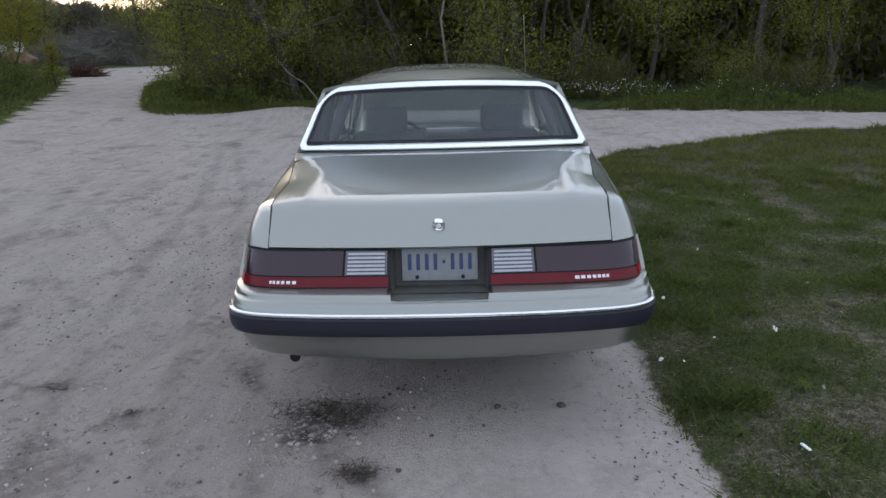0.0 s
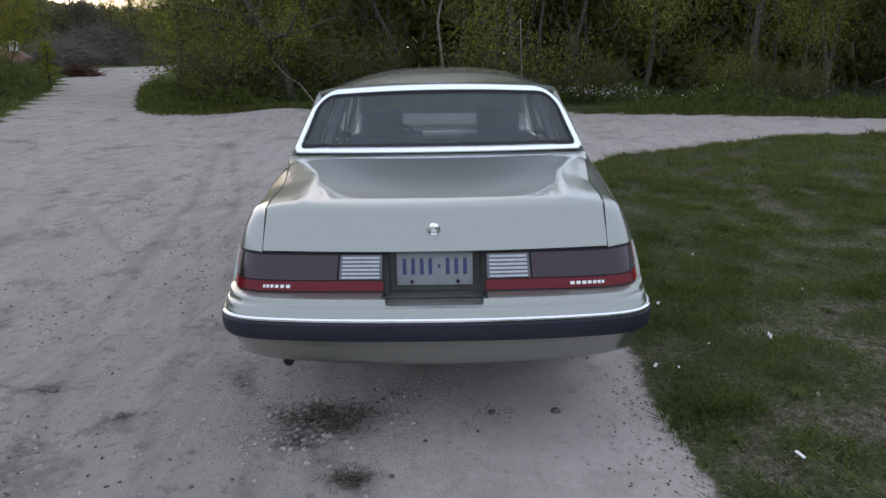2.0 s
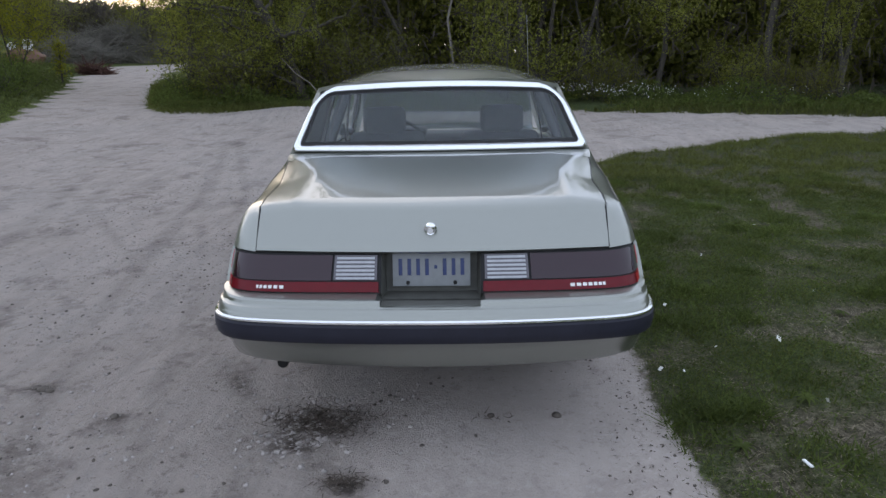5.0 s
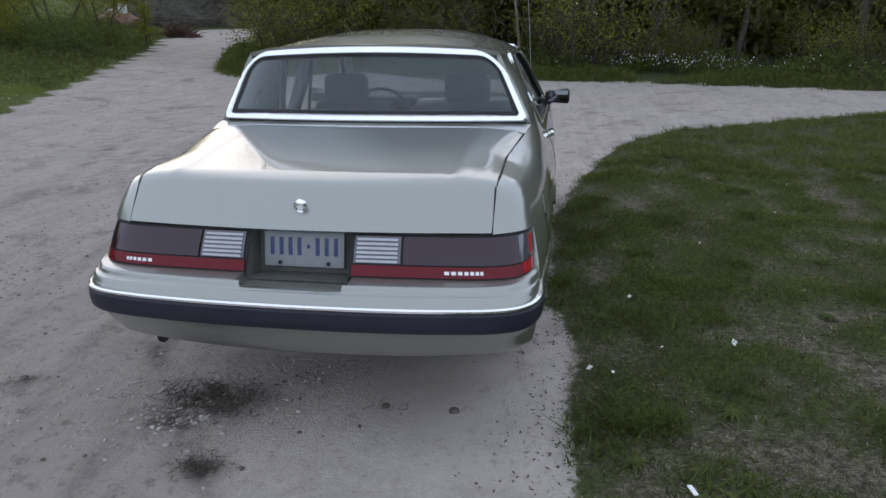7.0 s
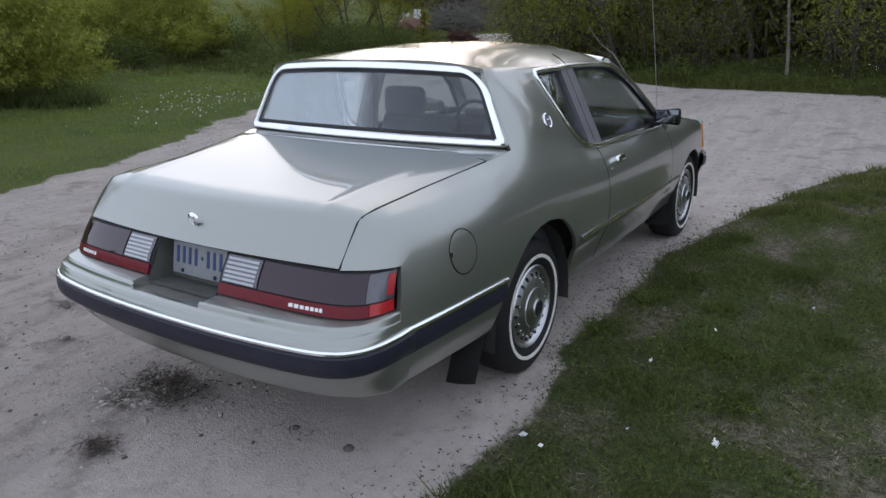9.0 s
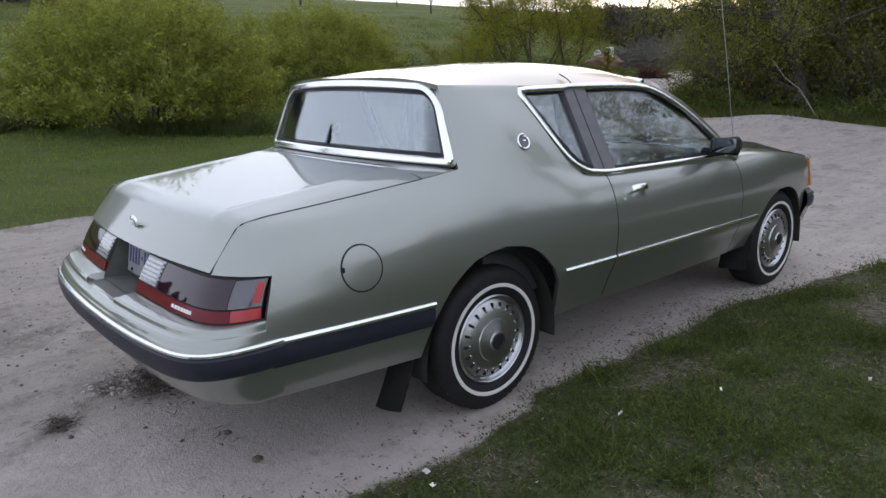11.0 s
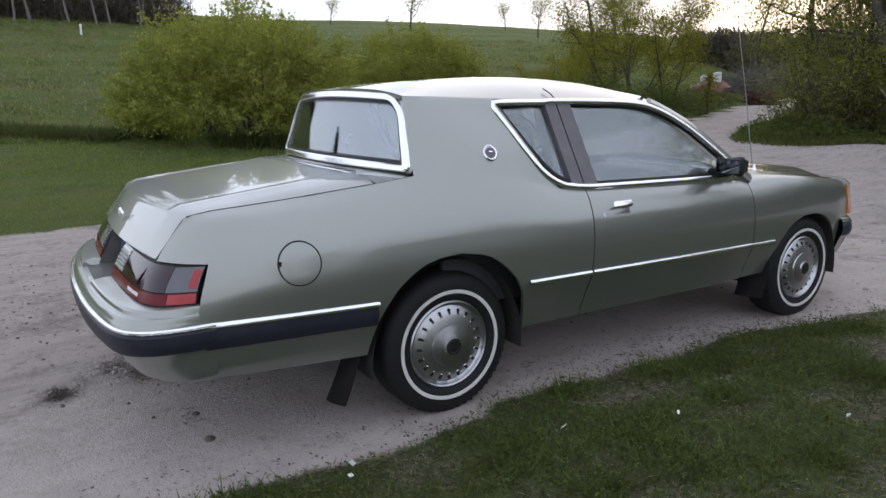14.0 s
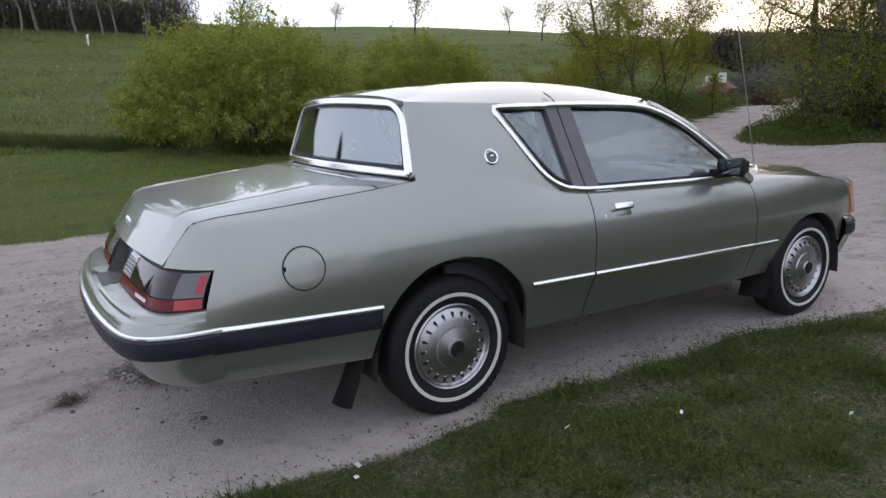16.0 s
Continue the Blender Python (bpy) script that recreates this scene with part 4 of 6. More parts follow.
for side in (1, -1):
    turn = (lambda b: b) if side > 0 else flip_side
    loop = dlo_loop()
    path = [side_point(y - (0.024 if y < 0.6 else 0.024 * max(0.0, (0.8 - y) / 0.2)), z - (0.004 if y < 0.7 else 0.0), 0.009) for y, z in loop]
    bm = sweep(bmesh.new(), path, [(-0.0155, -0.014), (-0.0155, 0.000), (-0.012, 0.006), (-0.006, 0.0095), (0.0, 0.0105), (0.006, 0.0095), (0.012, 0.006), (0.0155, 0.000), (0.0155, -0.014)], True, (0.92, 0, 0.39))
    surround = part("window_surround", turn(bm), CHROME, car, "bright chrome side window surround")
    inner = [(y + (1.1 - y) * 0.028, z + (1.15 - z) * 0.075) for y, z in loop]
    bm = sweep(bmesh.new(), [side_point(y, z, -0.004) for y, z in inner], [(-0.008, -0.012), (-0.008, 0.004), (0.008, 0.004), (0.008, -0.012)], True, (0.92, 0, 0.39))
    part("window_rubber", turn(bm), BLACK, surround)
    quarter = [(y, z) for y, z in loop if (y < 0.70 + 0.13 * (1.35 - z) and z > 0.9)]
    quarter = [(y + (1.1 - y) * 0.02, z + (1.15 - z) * 0.06) for y, z in quarter]
    q = outline_pane("quarter_window", quarter, SIDEGLASS, car, side, "fixed tinted quarter window")
    q.visible_shadow = False
    ahead = [(y, z) for y, z in loop if y > 0.815 + 0.13 * (1.35 - z)]
    k0 = max(range(len(ahead)), key=lambda k: math.dist(ahead[k], ahead[k - 1]))
    ahead = ahead[k0:] + ahead[:k0]
    ahead = [(y + (1.1 - y) * 0.012, z + (1.15 - z) * 0.06) for y, z in ahead]
    d = outline_pane("door_window", ahead, SIDEGLASS, car, side, "closed tinted door window")
    d.visible_shadow = False
    # pillar between the two panes, in two halves with a gap
    part("centre_pillar", turn(sweep(bmesh.new(), [side_point(0.705 + 0.055 * (1.36 - z) / 0.4, z, 0.0) for z in np.linspace(0.955, 1.352, 9)], [(-0.034, -0.02), (-0.034, 0.004), (0.034, 0.004), (0.034, -0.02)], False, (0.92, 0, 0.39))), PILLAR, car, "dark pillar between the side windows")
    part("door_frame", turn(sweep(bmesh.new(), [side_point(0.790 + 0.055 * (1.36 - z) / 0.4, z, 0.0) for z in np.linspace(0.955, 1.352, 9)], [(-0.042, -0.02), (-0.042, 0.004), (0.042, 0.004), (0.042, -0.02)], False, (0.92, 0, 0.39))), PILLAR, car, "dark rear frame of the door window")
    # windscreen pillar
    path = [Vector((glass_x(z) - 0.030, y + 0.034, z + 0.004)) for y, z in ((1.385, 1.338), (1.44, 1.318), (1.52, 1.282), (1.64, 1.222), (1.76, 1.138), (1.88, 1.040), (1.975, 0.955), (2.05, 0.90))]
    part("windscreen_pillar", turn(sweep(bmesh.new(), path, [(-0.035, -0.02), (-0.035, 0.012), (-0.015, 0.026), (0.015, 0.026), (0.035, 0.012), (0.035, -0.02)], False, (0.75, 0.3, 0.5))), PAINT, car)


# ---- windscreen, bonnet, nose ----
def screen_point(u, v):
    half = 0.70 + (0.60 - 0.70) * v
    bow = (1 - u * u)
    return Vector((u * half, 2.03 + (1.375 - 2.03) * v + bow * (0.16 - 0.08 * v), 0.945 + (1.365 - 0.945) * v + bow * 0.045 * v))


bm = bmesh.new()
sheet(bm, [[screen_point(u, v) for u in np.linspace(-1, 1, 29)] for v in np.linspace(0, 1, 13)])
thicken(bm, 0.005)
windscreen = part("windscreen", bm, GLASS, car, "raked tinted windscreen")
windscreen.visible_shadow = False
bm = tube([screen_point(u, 1.0) + Vector((0, 0, 0.004)) for u in np.linspace(-1, 1, 25)], 0.012)
part("windscreen_trim", bm, CHROME, windscreen)


def nose_y(x):
    return 3.46 - 0.36 * (abs(x) / 0.70) ** 2.4


def bonnet():
    bm = bmesh.new()
    rows = []
    for k in range(24):
        s = k / 23
        row = []
        for u in np.linspace(-1, 1, 37):
            y_edge = 2.075 + (3.10 - 2.075) * s
            ctrl = curve_at(STATIONS, SIDE[:, 7, :], min(3.12, y_edge))[0]
            x = u * (ctrl[0] - 0.004)
            y0, y1 = 2.075 + 0.14 * (1 - u * u), nose_y(x)
            y = y0 + (y1 - y0) * s
            z = ctrl[2] + 0.035 * (1 - u * u) * (1 - 0.5 * s) + 0.008 * math.exp(-((abs(u) - 0.55) / 0.06) ** 2) - 0.02 * max(0.0, s - 0.85) / 0.15
            row.append(Vector((x, y, z)))
        rows.append(row)
    sheet(bm, rows, flip=True)
    flange(bm, 0.018)
    return part("bonnet", bm, PAINT, car)


bonnet()


def front_plan(off, n=40):
    pts = []
    for k in range(-n, n + 1):
        u = k / n
        x = 0.860 * math.copysign(1 - (1 - abs(u)) ** 1.6, u)
        y = 3.56 - off - 0.44 * (abs(x) / 0.860) ** 3.2
        pts.append((x * (1 - off * 0.6), y))
    end = 0.864 * (1 - off * 0.6)
    return [(-end, 3.012), (-end * 0.999, 3.07)] + pts + [(end * 0.999, 3.07), (end, 3.012)]


def front_strip(profile, material, name, parent, label=""):
    bm = bmesh.new()
    sheet(bm, [[Vector((x, y, z)) for x, y in front_plan(off)] for off, z in profile], flip=True)
    return part(name, bm, material, parent, label)


front = front_strip([(0.16, 0.60), (0.05, 0.600), (0.02, 0.590), (0.014, 0.572)], PAINT, "front_bumper", car)
front_strip([(0.02, 0.574), (0.0, 0.572), (-0.004, 0.564), (0.006, 0.556)], CHROME, "chrome_strip", front, "thin bright chrome strip")
front_strip([(0.01, 0.557), (-0.004, 0.55), (-0.006, 0.51), (0.006, 0.480), (0.03, 0.478)], BAND, "rubber_band", front, "dark navy rubber impact band")
front_strip([(0.015, 0.480), (0.03, 0.46), (0.10, 0.36), (0.20, 0.33)], PAINT, "valance", front)
front_strip([(0.12, 0.60), (0.115, 0.66), (0.13, 0.76), (0.16, 0.815)], BLACK, "nose_panel", front)
for side in (1, -1):
    turn = (lambda b: b) if side > 0 else flip_side
    # corner lamp
    bm = bmesh.new()
    sheet(bm, [[Vector((x - 0.004 * k, y - 0.008 * k, 0.612 + 0.047 * k)) for x, y in ((0.814, 3.122), (0.796, 3.185), (0.752, 3.245), (0.69, 3.29))] for k in range(5)])
    thicken(bm, 0.02)
    part("corner_lamp", turn(bm), AMBER, front, "amber front corner lamp")
    bm = bmesh.new()
    sheet(bm, [[Vector(q) for q in row] for row in (((0.700, 3.105, 0.841), (0.760, 3.120, 0.834), (0.806, 3.120, 0.802)), ((0.685, 3.20, 0.828), (0.757, 3.17, 0.820), (0.802, 3.145, 0.801)), ((0.672, 3.262, 0.804), (0.734, 3.217, 0.804), (0.800, 3.152, 0.800)))])
    thicken(bm, 0.012)
    part("corner_panel", turn(bm), PAINT, front)
    lamp = part("headlamp", box((0.30, 0.05, 0.13), (side * 0.52, 3.365 - 0.05, 0.70), 0.01), CLEAR, front, "clear rectangular headlamp")
grille = part("grille", box((0.62, 0.04, 0.17), (0, 3.43, 0.70), 0.012), CHROME, front)
for k in range(13):
    part("grille_bar", box((0.012, 0.03, 0.15), (-0.27 + k * 0.045, 3.455, 0.70), 0.003), BLACK, grille)


# ---- wheels ----
def wheel_set(at, side):
    """Steel hubcap over the rim, with the tyre and its white band as parts."""
    w = part("wheel", lathe([(0.200, -0.02), (0.200, 0.004), (0.194, 0.010), (0.188, 0.006), (0.184, -0.004), (0.176, -0.010), (0.165, -0.006), (0.150, 0.003), (0.125, 0.010), (0.096, 0.016), (0.093, 0.022), (0.060, 0.030), (0.045, 0.034), (0.042, 0.040), (0.036, 0.042)], 72), STEEL, car, "brushed steel hubcap with a ring of slots")
    w.location = (side * 0.822, at[0], at[1])
    w.rotation_euler = (0, 0, 0 if side > 0 else math.pi)
    prof = [(0.195, -0.155), (0.215, -0.185), (0.270, -0.195), (0.305, -0.182), (0.320, -0.165), (0.325, -0.150), (0.3255, -0.09), (0.325, -0.030), (0.320, -0.012), (0.306, 0.004), (0.285, 0.014), (0.262, 0.018), (0.240, 0.017), (0.215, 0.010), (0.200, 0.000), (0.196, -0.02), (0.195, -0.155)]
    tyre = part("tyre", lathe(prof, 80, caps=False), RUBBER, w, "black rubber tyre", 50)
    part("white_band", lathe([(0.252, 0.0155), (0.252, 0.0210), (0.244, 0.0222), (0.236, 0.0205), (0.236, 0.0145)], 80, caps=False), WHITEWALL, w, "white tyre band")
    part("hub_centre", lathe([(0.037, 0.034), (0.037, 0.043), (0.030, 0.046), (0.026, 0.043), (0.012, 0.044), (0.0, 0.046)], 28), BLACK, w, "black hub centre")
    for k in range(20):
        a = 2 * math.pi * k / 20
        slot = part("slot", box((0.012, 0.012, 0.023), (0, 0, 0), 0.003), BLACK, w)
        slot.location, slot.rotation_euler = (0.0005, 0.152 * math.cos(a), 0.152 * math.sin(a)), (a - math.pi / 2, 0, 0)
        lip = part("slot_lip", box((0.008, 0.013, 0.007), (0, 0, 0), 0.002), CHROME, w)
        lip.location, lip.rotation_euler = (0.0065, 0.141 * math.cos(a), 0.141 * math.sin(a)), (a - math.pi / 2, 0, 0)
    for k in range(56):
        a = 2 * math.pi * (k + 0.5) / 56
        if k == 0:
            lug = box((0.028, 0.027, 0.006), (0, 0, 0), 0.002)
            block = part("tread_block", lug, RUBBER, w)
            mesh = block.data
        else:
            block = new("tread_block", mesh)
            block.parent = w
        block.location, block.rotation_euler = (-0.018, 0.3115 * math.cos(a), 0.3115 * math.sin(a)), (a - math.pi / 2, radians(34), 0)
    return w


for at in (HUB_R, HUB_F):
    for side in (1, -1):
        wheel_set(at, side)

# wheel wells and dark underbody
for (cy, cz), r in ((HUB_R, 0.40), (HUB_F, 0.37)):
    for side in (1, -1):
        bm = bmesh.new()
        grid = [[Vector((side * x, cy + r * math.cos(a) * 0.97, cz - 0.04 + (r + 0.03) * math.sin(a))) for a in np.linspace(-0.1, math.pi + 0.1, 25)] for x in (0.845, 0.70, 0.52)]
        vs = sheet(bm, grid)
        bm.faces.new([v for v in vs[-1]])
        part("wheel_well", bm, UNDER, car)
part("floor_pan", box((1.44, 1.75, 0.10), (0, 1.32, 0.36), 0.03), UNDER, car)
part("boot_floor", box((1.30, 0.80, 0.24), (0, -0.80, 0.52), 0.05), UNDER, car)
part("inner_body", box((1.56, 0.66, 0.30), (0, -0.76, 0.73), 0.05), UNDER, car)
part("engine_bay", box((1.10, 1.10, 0.36), (0, 2.66, 0.60), 0.05), UNDER, car)
part("rear_axle", tube([(-0.70, 0, 0.30), (0, 0, 0.28), (0.70, 0, 0.30)], 0.045, 10), UNDER, car)
pipe = tube([(-0.58, -0.3, 0.36), (-0.60, -0.9, 0.35), (-0.615, -1.08, 0.340), (-0.62, -1.18, 0.334)], 0.022, 14)
part("exhaust_pipe", pipe, BLACK, car, "dark exhaust tailpipe")
for side in (1, -1):
    for name, y0, z0, y1, z1, w in (("rear", -0.395, 0.50, -0.50, 0.125, 0.140), ("front", 2.285, 0.40, 2.25, 0.17, 0.19)):
        bm = bmesh.new()
        grid = []
        for k in range(9):
            s = k / 8
            y, z = y0 + (y1 - y0) * s ** 1.4, z0 + (z1 - z0) * s
            grid.append([Vector((side * ((0.825 if w < 0.18 else 0.850) - 0.012 * s - w * c * (1 - 0.12 * s)), y - 0.012 * math.sin(3 * c) - 0.03 * s * s * c, z - 0.01 * s * c)) for c in np.linspace(0, 1, 7)])
        sheet(bm, grid)
        thicken(bm, 0.008)
        part("mud_flap", bm, FLAP, car, "black rubber mud flap")

# ---- dark lines of the panel gaps ----
def gap_line(points, side, parent=car, radius=0.0035):
    bm = tube([Vector((side * p[0], p[1], p[2])) for p in points], radius, 6, False, (0.3, 0.2, 0.9))
    return part("panel_gap", bm, BLACK, parent)


for side in (1, -1):
    line = [lid_edge(y) - np.array([0.002, 0, 0.0025]) for y in np.linspace(-0.31, -1.045, 20)]
    line += [np.array([0.692, -1.05 - 0.113 * k / 8, 0.958 - 0.148 * (k / 8) ** 1.05]) + np.array([0, 0.002, 0]) for k in range(1, 9)]
    gap_line(line, side)
    gap_line([q - np.array([0.0015, 0, 0]) for q in side_column(0.778, 0.05)(np.linspace(0.2, 7.0, 24))], side)
    gap_line([q - np.array([0.0015, 0, 0]) for q in side_column(2.055)(np.linspace(0.2, 6.6, 24))], side, car, 0.0025)
    gap_line([(0.632, 0.742, 1.362), (0.628, 0.735, 1.376), (0.610, 0.725, 1.397), (0.57, 0.715, 1.420)], side, car, 0.003)

# ---- fuel door, badge, aerial, mirrors ----
def body_x(y, z):
    """How far out the body side lies at a place."""
    p = y
    for _ in range(4):
        pts = side_column(p)(np.linspace(1.0, 7.0, 120))
        p += y - float(np.interp(z, pts[:, 2], pts[:, 1]))
    return float(np.interp(z, pts[:, 2], pts[:, 0]))


def side_disc(radii, outs, n=40):
    bm = bmesh.new()
    rings = []
    for rad, out in zip(radii, outs):
        angles = [2 * math.pi * k / n for k in range(n)]
        rings.append([bm.verts.new((body_x(-0.690 + rad * math.cos(a), 0.771 + rad * math.sin(a)) + out, -0.690 + rad * math.cos(a), 0.771 + rad * math.sin(a))) for a in angles])
    for a, b in zip(rings, rings[1:]):
        for k in range(n):
            bm.faces.new((a[k], a[(k + 1) % n], b[(k + 1) % n], b[k]))
    return bm, rings


bm, _ = side_disc((0.0850, 0.0848, 0.0800, 0.0798), (-0.002, 0.0012, 0.0012, -0.002))
bmesh.ops.recalc_face_normals(bm, faces=bm.faces[:])
fuel = part("fuel_door_gap", bm, BLACK, car)
bm, rings = side_disc((0.0800, 0.0790, 0.066, 0.045, 0.022, 0.004), (-0.001, 0.0022, 0.0026, 0.0026, 0.0026, 0.0026))
bm.faces.new(rings[-1])
bmesh.ops.recalc_face_normals(bm, faces=bm.faces[:])
fuel_door = part("fuel_door", bm, PAINT, fuel)
notch = part("finger_notch", box((0.008, 0.010, 0.022), (body_x(-0.764, 0.775), -0.764, 0.775), 0.002), BLACK, fuel)
for side in (1, -1):
    b = part("badge", lathe([(0.038, -0.004), (0.038, 0.003), (0.033, 0.006), (0.029, 0.004), (0.0, 0.004)], 32), CHROME, car, "round chrome badge with a dark crest")
    b.location, b.rotation_euler = (side * 0.758, 0.263, 1.135), (0, radians(-24), 0 if side > 0 else math.pi)
    crest = part("crest", lathe([(0.026, 0.003), (0.026, 0.0055), (0.018, 0.006), (0.015, 0.004), (0.0, 0.0045)], 24), PILLAR, b)
    part("crest_bar", box((0.004, 0.020, 0.007), (0.006, 0, 0.004), 0.001), CHROME, b)
bm = tube([(0.692, 2.274, 0.90), (0.668, 2.175, 1.38), (0.642, 2.073, 1.84)], 0.0028, 6)
aerial = part("aerial", bm, STEEL, car, "thin steel whip aerial")
part("aerial_base", lathe([(0.022, 0.925), (0.020, 0.945), (0.010, 0.955), (0.006, 0.970), (0.0, 0.970)], 16, "z", (0.692, 2.274, 0)), CHROME, aerial)
for side in (1, -1):
    turn = (lambda b: b) if side > 0 else flip_side
    bm = box((0.175, 0.105, 0.108), (0.895, 1.800, 1.006), 0.022, None, 3)
    for v in bm.verts:
        if v.co.y > 1.80:
            v.co.z += (1.006 - v.co.z) * 0.35
            v.co.x += (0.895 - v.co.x) * 0.30
        if v.co.x < 0.87:
            v.co.z += (0.99 - v.co.z) * 0.25
    mirror = part("door_mirror", turn(bm), BLACK, car, "black door mirror housing")
    part("mirror_glass", turn(box((0.142, 0.004, 0.080), (0.900, 1.7465, 1.008), 0.0015)), MIRRORGLASS, mirror)
    part("mirror_foot", turn(box((0.11, 0.13, 0.045), (0.80, 1.835, 0.965), 0.012)), BLACK, mirror)

# ---- inside the car ----
def seat(x, y, wide):
    bm = box((wide, 0.50, 0.16), (x, y, 0.56), 0.05, None, 3)
    s = part("seat", bm, CLOTH, car, "grey cloth seat")
    bm = box((wide, 0.14, 0.50), (0, 0, 0), 0.05, Matrix.Rotation(radians(-16), 4, "X"), 3)
    b = part("seat_back", bm, CLOTH, s)
    b.location = (x, y - 0.31, 0.82)
    return b


for x in (-0.37, 0.37):
    b = seat(x, 1.08, 0.50)
    h = part("head_rest", box((0.27, 0.10, 0.17), (0, -0.085, 0.33), 0.04, None, 3), CLOTH, b)
rear_seat = seat(0, 0.28, 1.24)
part("parcel_shelf", box((1.36, 0.36, 0.03), (0, -0.03, 1.035), 0.01), CLOTH, car)
dash = part("dashboard", box((1.40, 0.36, 0.22), (0, 1.92, 0.84), 0.06, None, 3), DASH, car)
part("instrument_hood", box((0.42, 0.20, 0.07), (-0.37, 1.80, 0.965), 0.03, None, 3), DASH, dash)
ring = [(-0.37 + 0.19 * math.cos(a), 1.60 - 0.19 * 0.38 * math.sin(a), 0.90 + 0.19 * 0.92 * math.sin(a)) for a in np.linspace(0, 2 * math.pi, 37)[:-1]]
wheel_rim = part("steering_wheel", tube(ring, 0.014, 8, True, (0.01, 0.9, 0.4)), DASH, car, "dark steering wheel")
part("steering_hub", box((0.13, 0.04, 0.10), (-0.37, 1.61, 0.88), 0.02), DASH, wheel_rim)
part("steering_spoke", box((0.34, 0.02, 0.03), (-0.37, 1.605, 0.89), 0.008), DASH, wheel_rim)
part("steering_column", tube([(-0.37, 1.62, 0.88), (-0.37, 1.85, 0.80)], 0.035, 10), DASH, wheel_rim)
part("rear_view_mirror", box((0.23, 0.03, 0.06), (0, 1.52, 1.335), 0.012), BLACK, car)
for side in (1, -1):
    part("door_card", box((0.05, 1.20, 0.50), (side * 0.765, 1.40, 0.66), 0.02), DASH, car)
    part("rear_side_card", box((0.05, 0.72, 0.52), (side * 0.745, 0.36, 0.70), 0.02), DASH, car)
    part("inner_pillar", box((0.04, 0.10, 0.42), (side * 0.675, 0.74, 1.14), 0.015, Matrix.Rotation(side * radians(-22), 4, "Y")), CLOTH, car)
    belt = part("seat_belt", box((0.006, 0.05, 0.62), (side * 0.63, 0.72, 1.02), 0.002, Matrix.Rotation(side * radians(-10), 4, "Y") @ Matrix.Rotation(radians(8), 4, "X")), BLACK, car)

# ---- plants and scattered things ----
rng = np.random.default_rng(7)


def patch(x, y, scale=0.9, seed=5.0):
    return wobble(x, y, scale, seed) + 0.5 * wobble(x, y, scale * 3.1, seed + 1)


def stuff_mesh(name, verts, faces, material, label, category, smooth=False):
    me = bpy.data.meshes.new(name)
    me.from_pydata(verts, [], faces)
    if smooth:
        me.polygons.foreach_set("use_smooth", [True] * len(me.polygons))
    me.materials.append(material)
    return tagged(new(name, me), label, category, kind="stuff")


def leaf_quads(centres, size, r, droop=0.3, long=1.6):
    """Small pointed leaves round the given centres, as vertices and faces."""
    c = np.asarray(centres, float)
    n = len(c)
    a = r.normal(size=(n, 3))
    a[:, 2] -= droop
    a /= np.linalg.norm(a, axis=1)[:, None]
    b = np.cross(a, r.normal(size=(n, 3)))
    b /= np.linalg.norm(b, axis=1)[:, None] + 1e-9
    s = (size * r.uniform(0.6, 1.35, n))[:, None]
    v = np.stack([c - a * s * long * 0.5, c + b * s * 0.42, c + a * s * long * 0.5, c - b * s * 0.42], 1).reshape(-1, 3)
    f = np.arange(4 * n).reshape(n, 4)
    return v, f


def limb(bm, pts, r0, r1, n=6):
    """A tapered branch through the points."""
    rings = []
    m = len(pts)
    for i, p in enumerate(pts):
        t = (pts[min(m - 1, i + 1)] - pts[max(0, i - 1)]).normalized()
        side = t.cross(Vector((0.31, 0.9, 0.2))).normalized()
        up = t.cross(side)
        r = r0 + (r1 - r0) * i / (m - 1)
        rings.append([bm.verts.new(p + (side * math.cos(2 * math.pi * k / n) + up * math.sin(2 * math.pi * k / n)) * r) for k in range(n)])
    for a, b in zip(rings, rings[1:]):
        for k in range(n):
            bm.faces.new((a[k], a[(k + 1) % n], b[(k + 1) % n], b[k]))
    bm.faces.new(rings[-1])


def bent(a, direction, length, steps, r, wander=0.25, lift=0.0):
    pts, p, d = [a.copy()], a.copy(), direction.normalized()
    for _ in range(steps):
        d = (d + Vector(r.normal(size=3)) * wander + Vector((0, 0, lift))).normalized()
        p = p + d * (length / steps)
        pts.append(p.copy())
    return pts


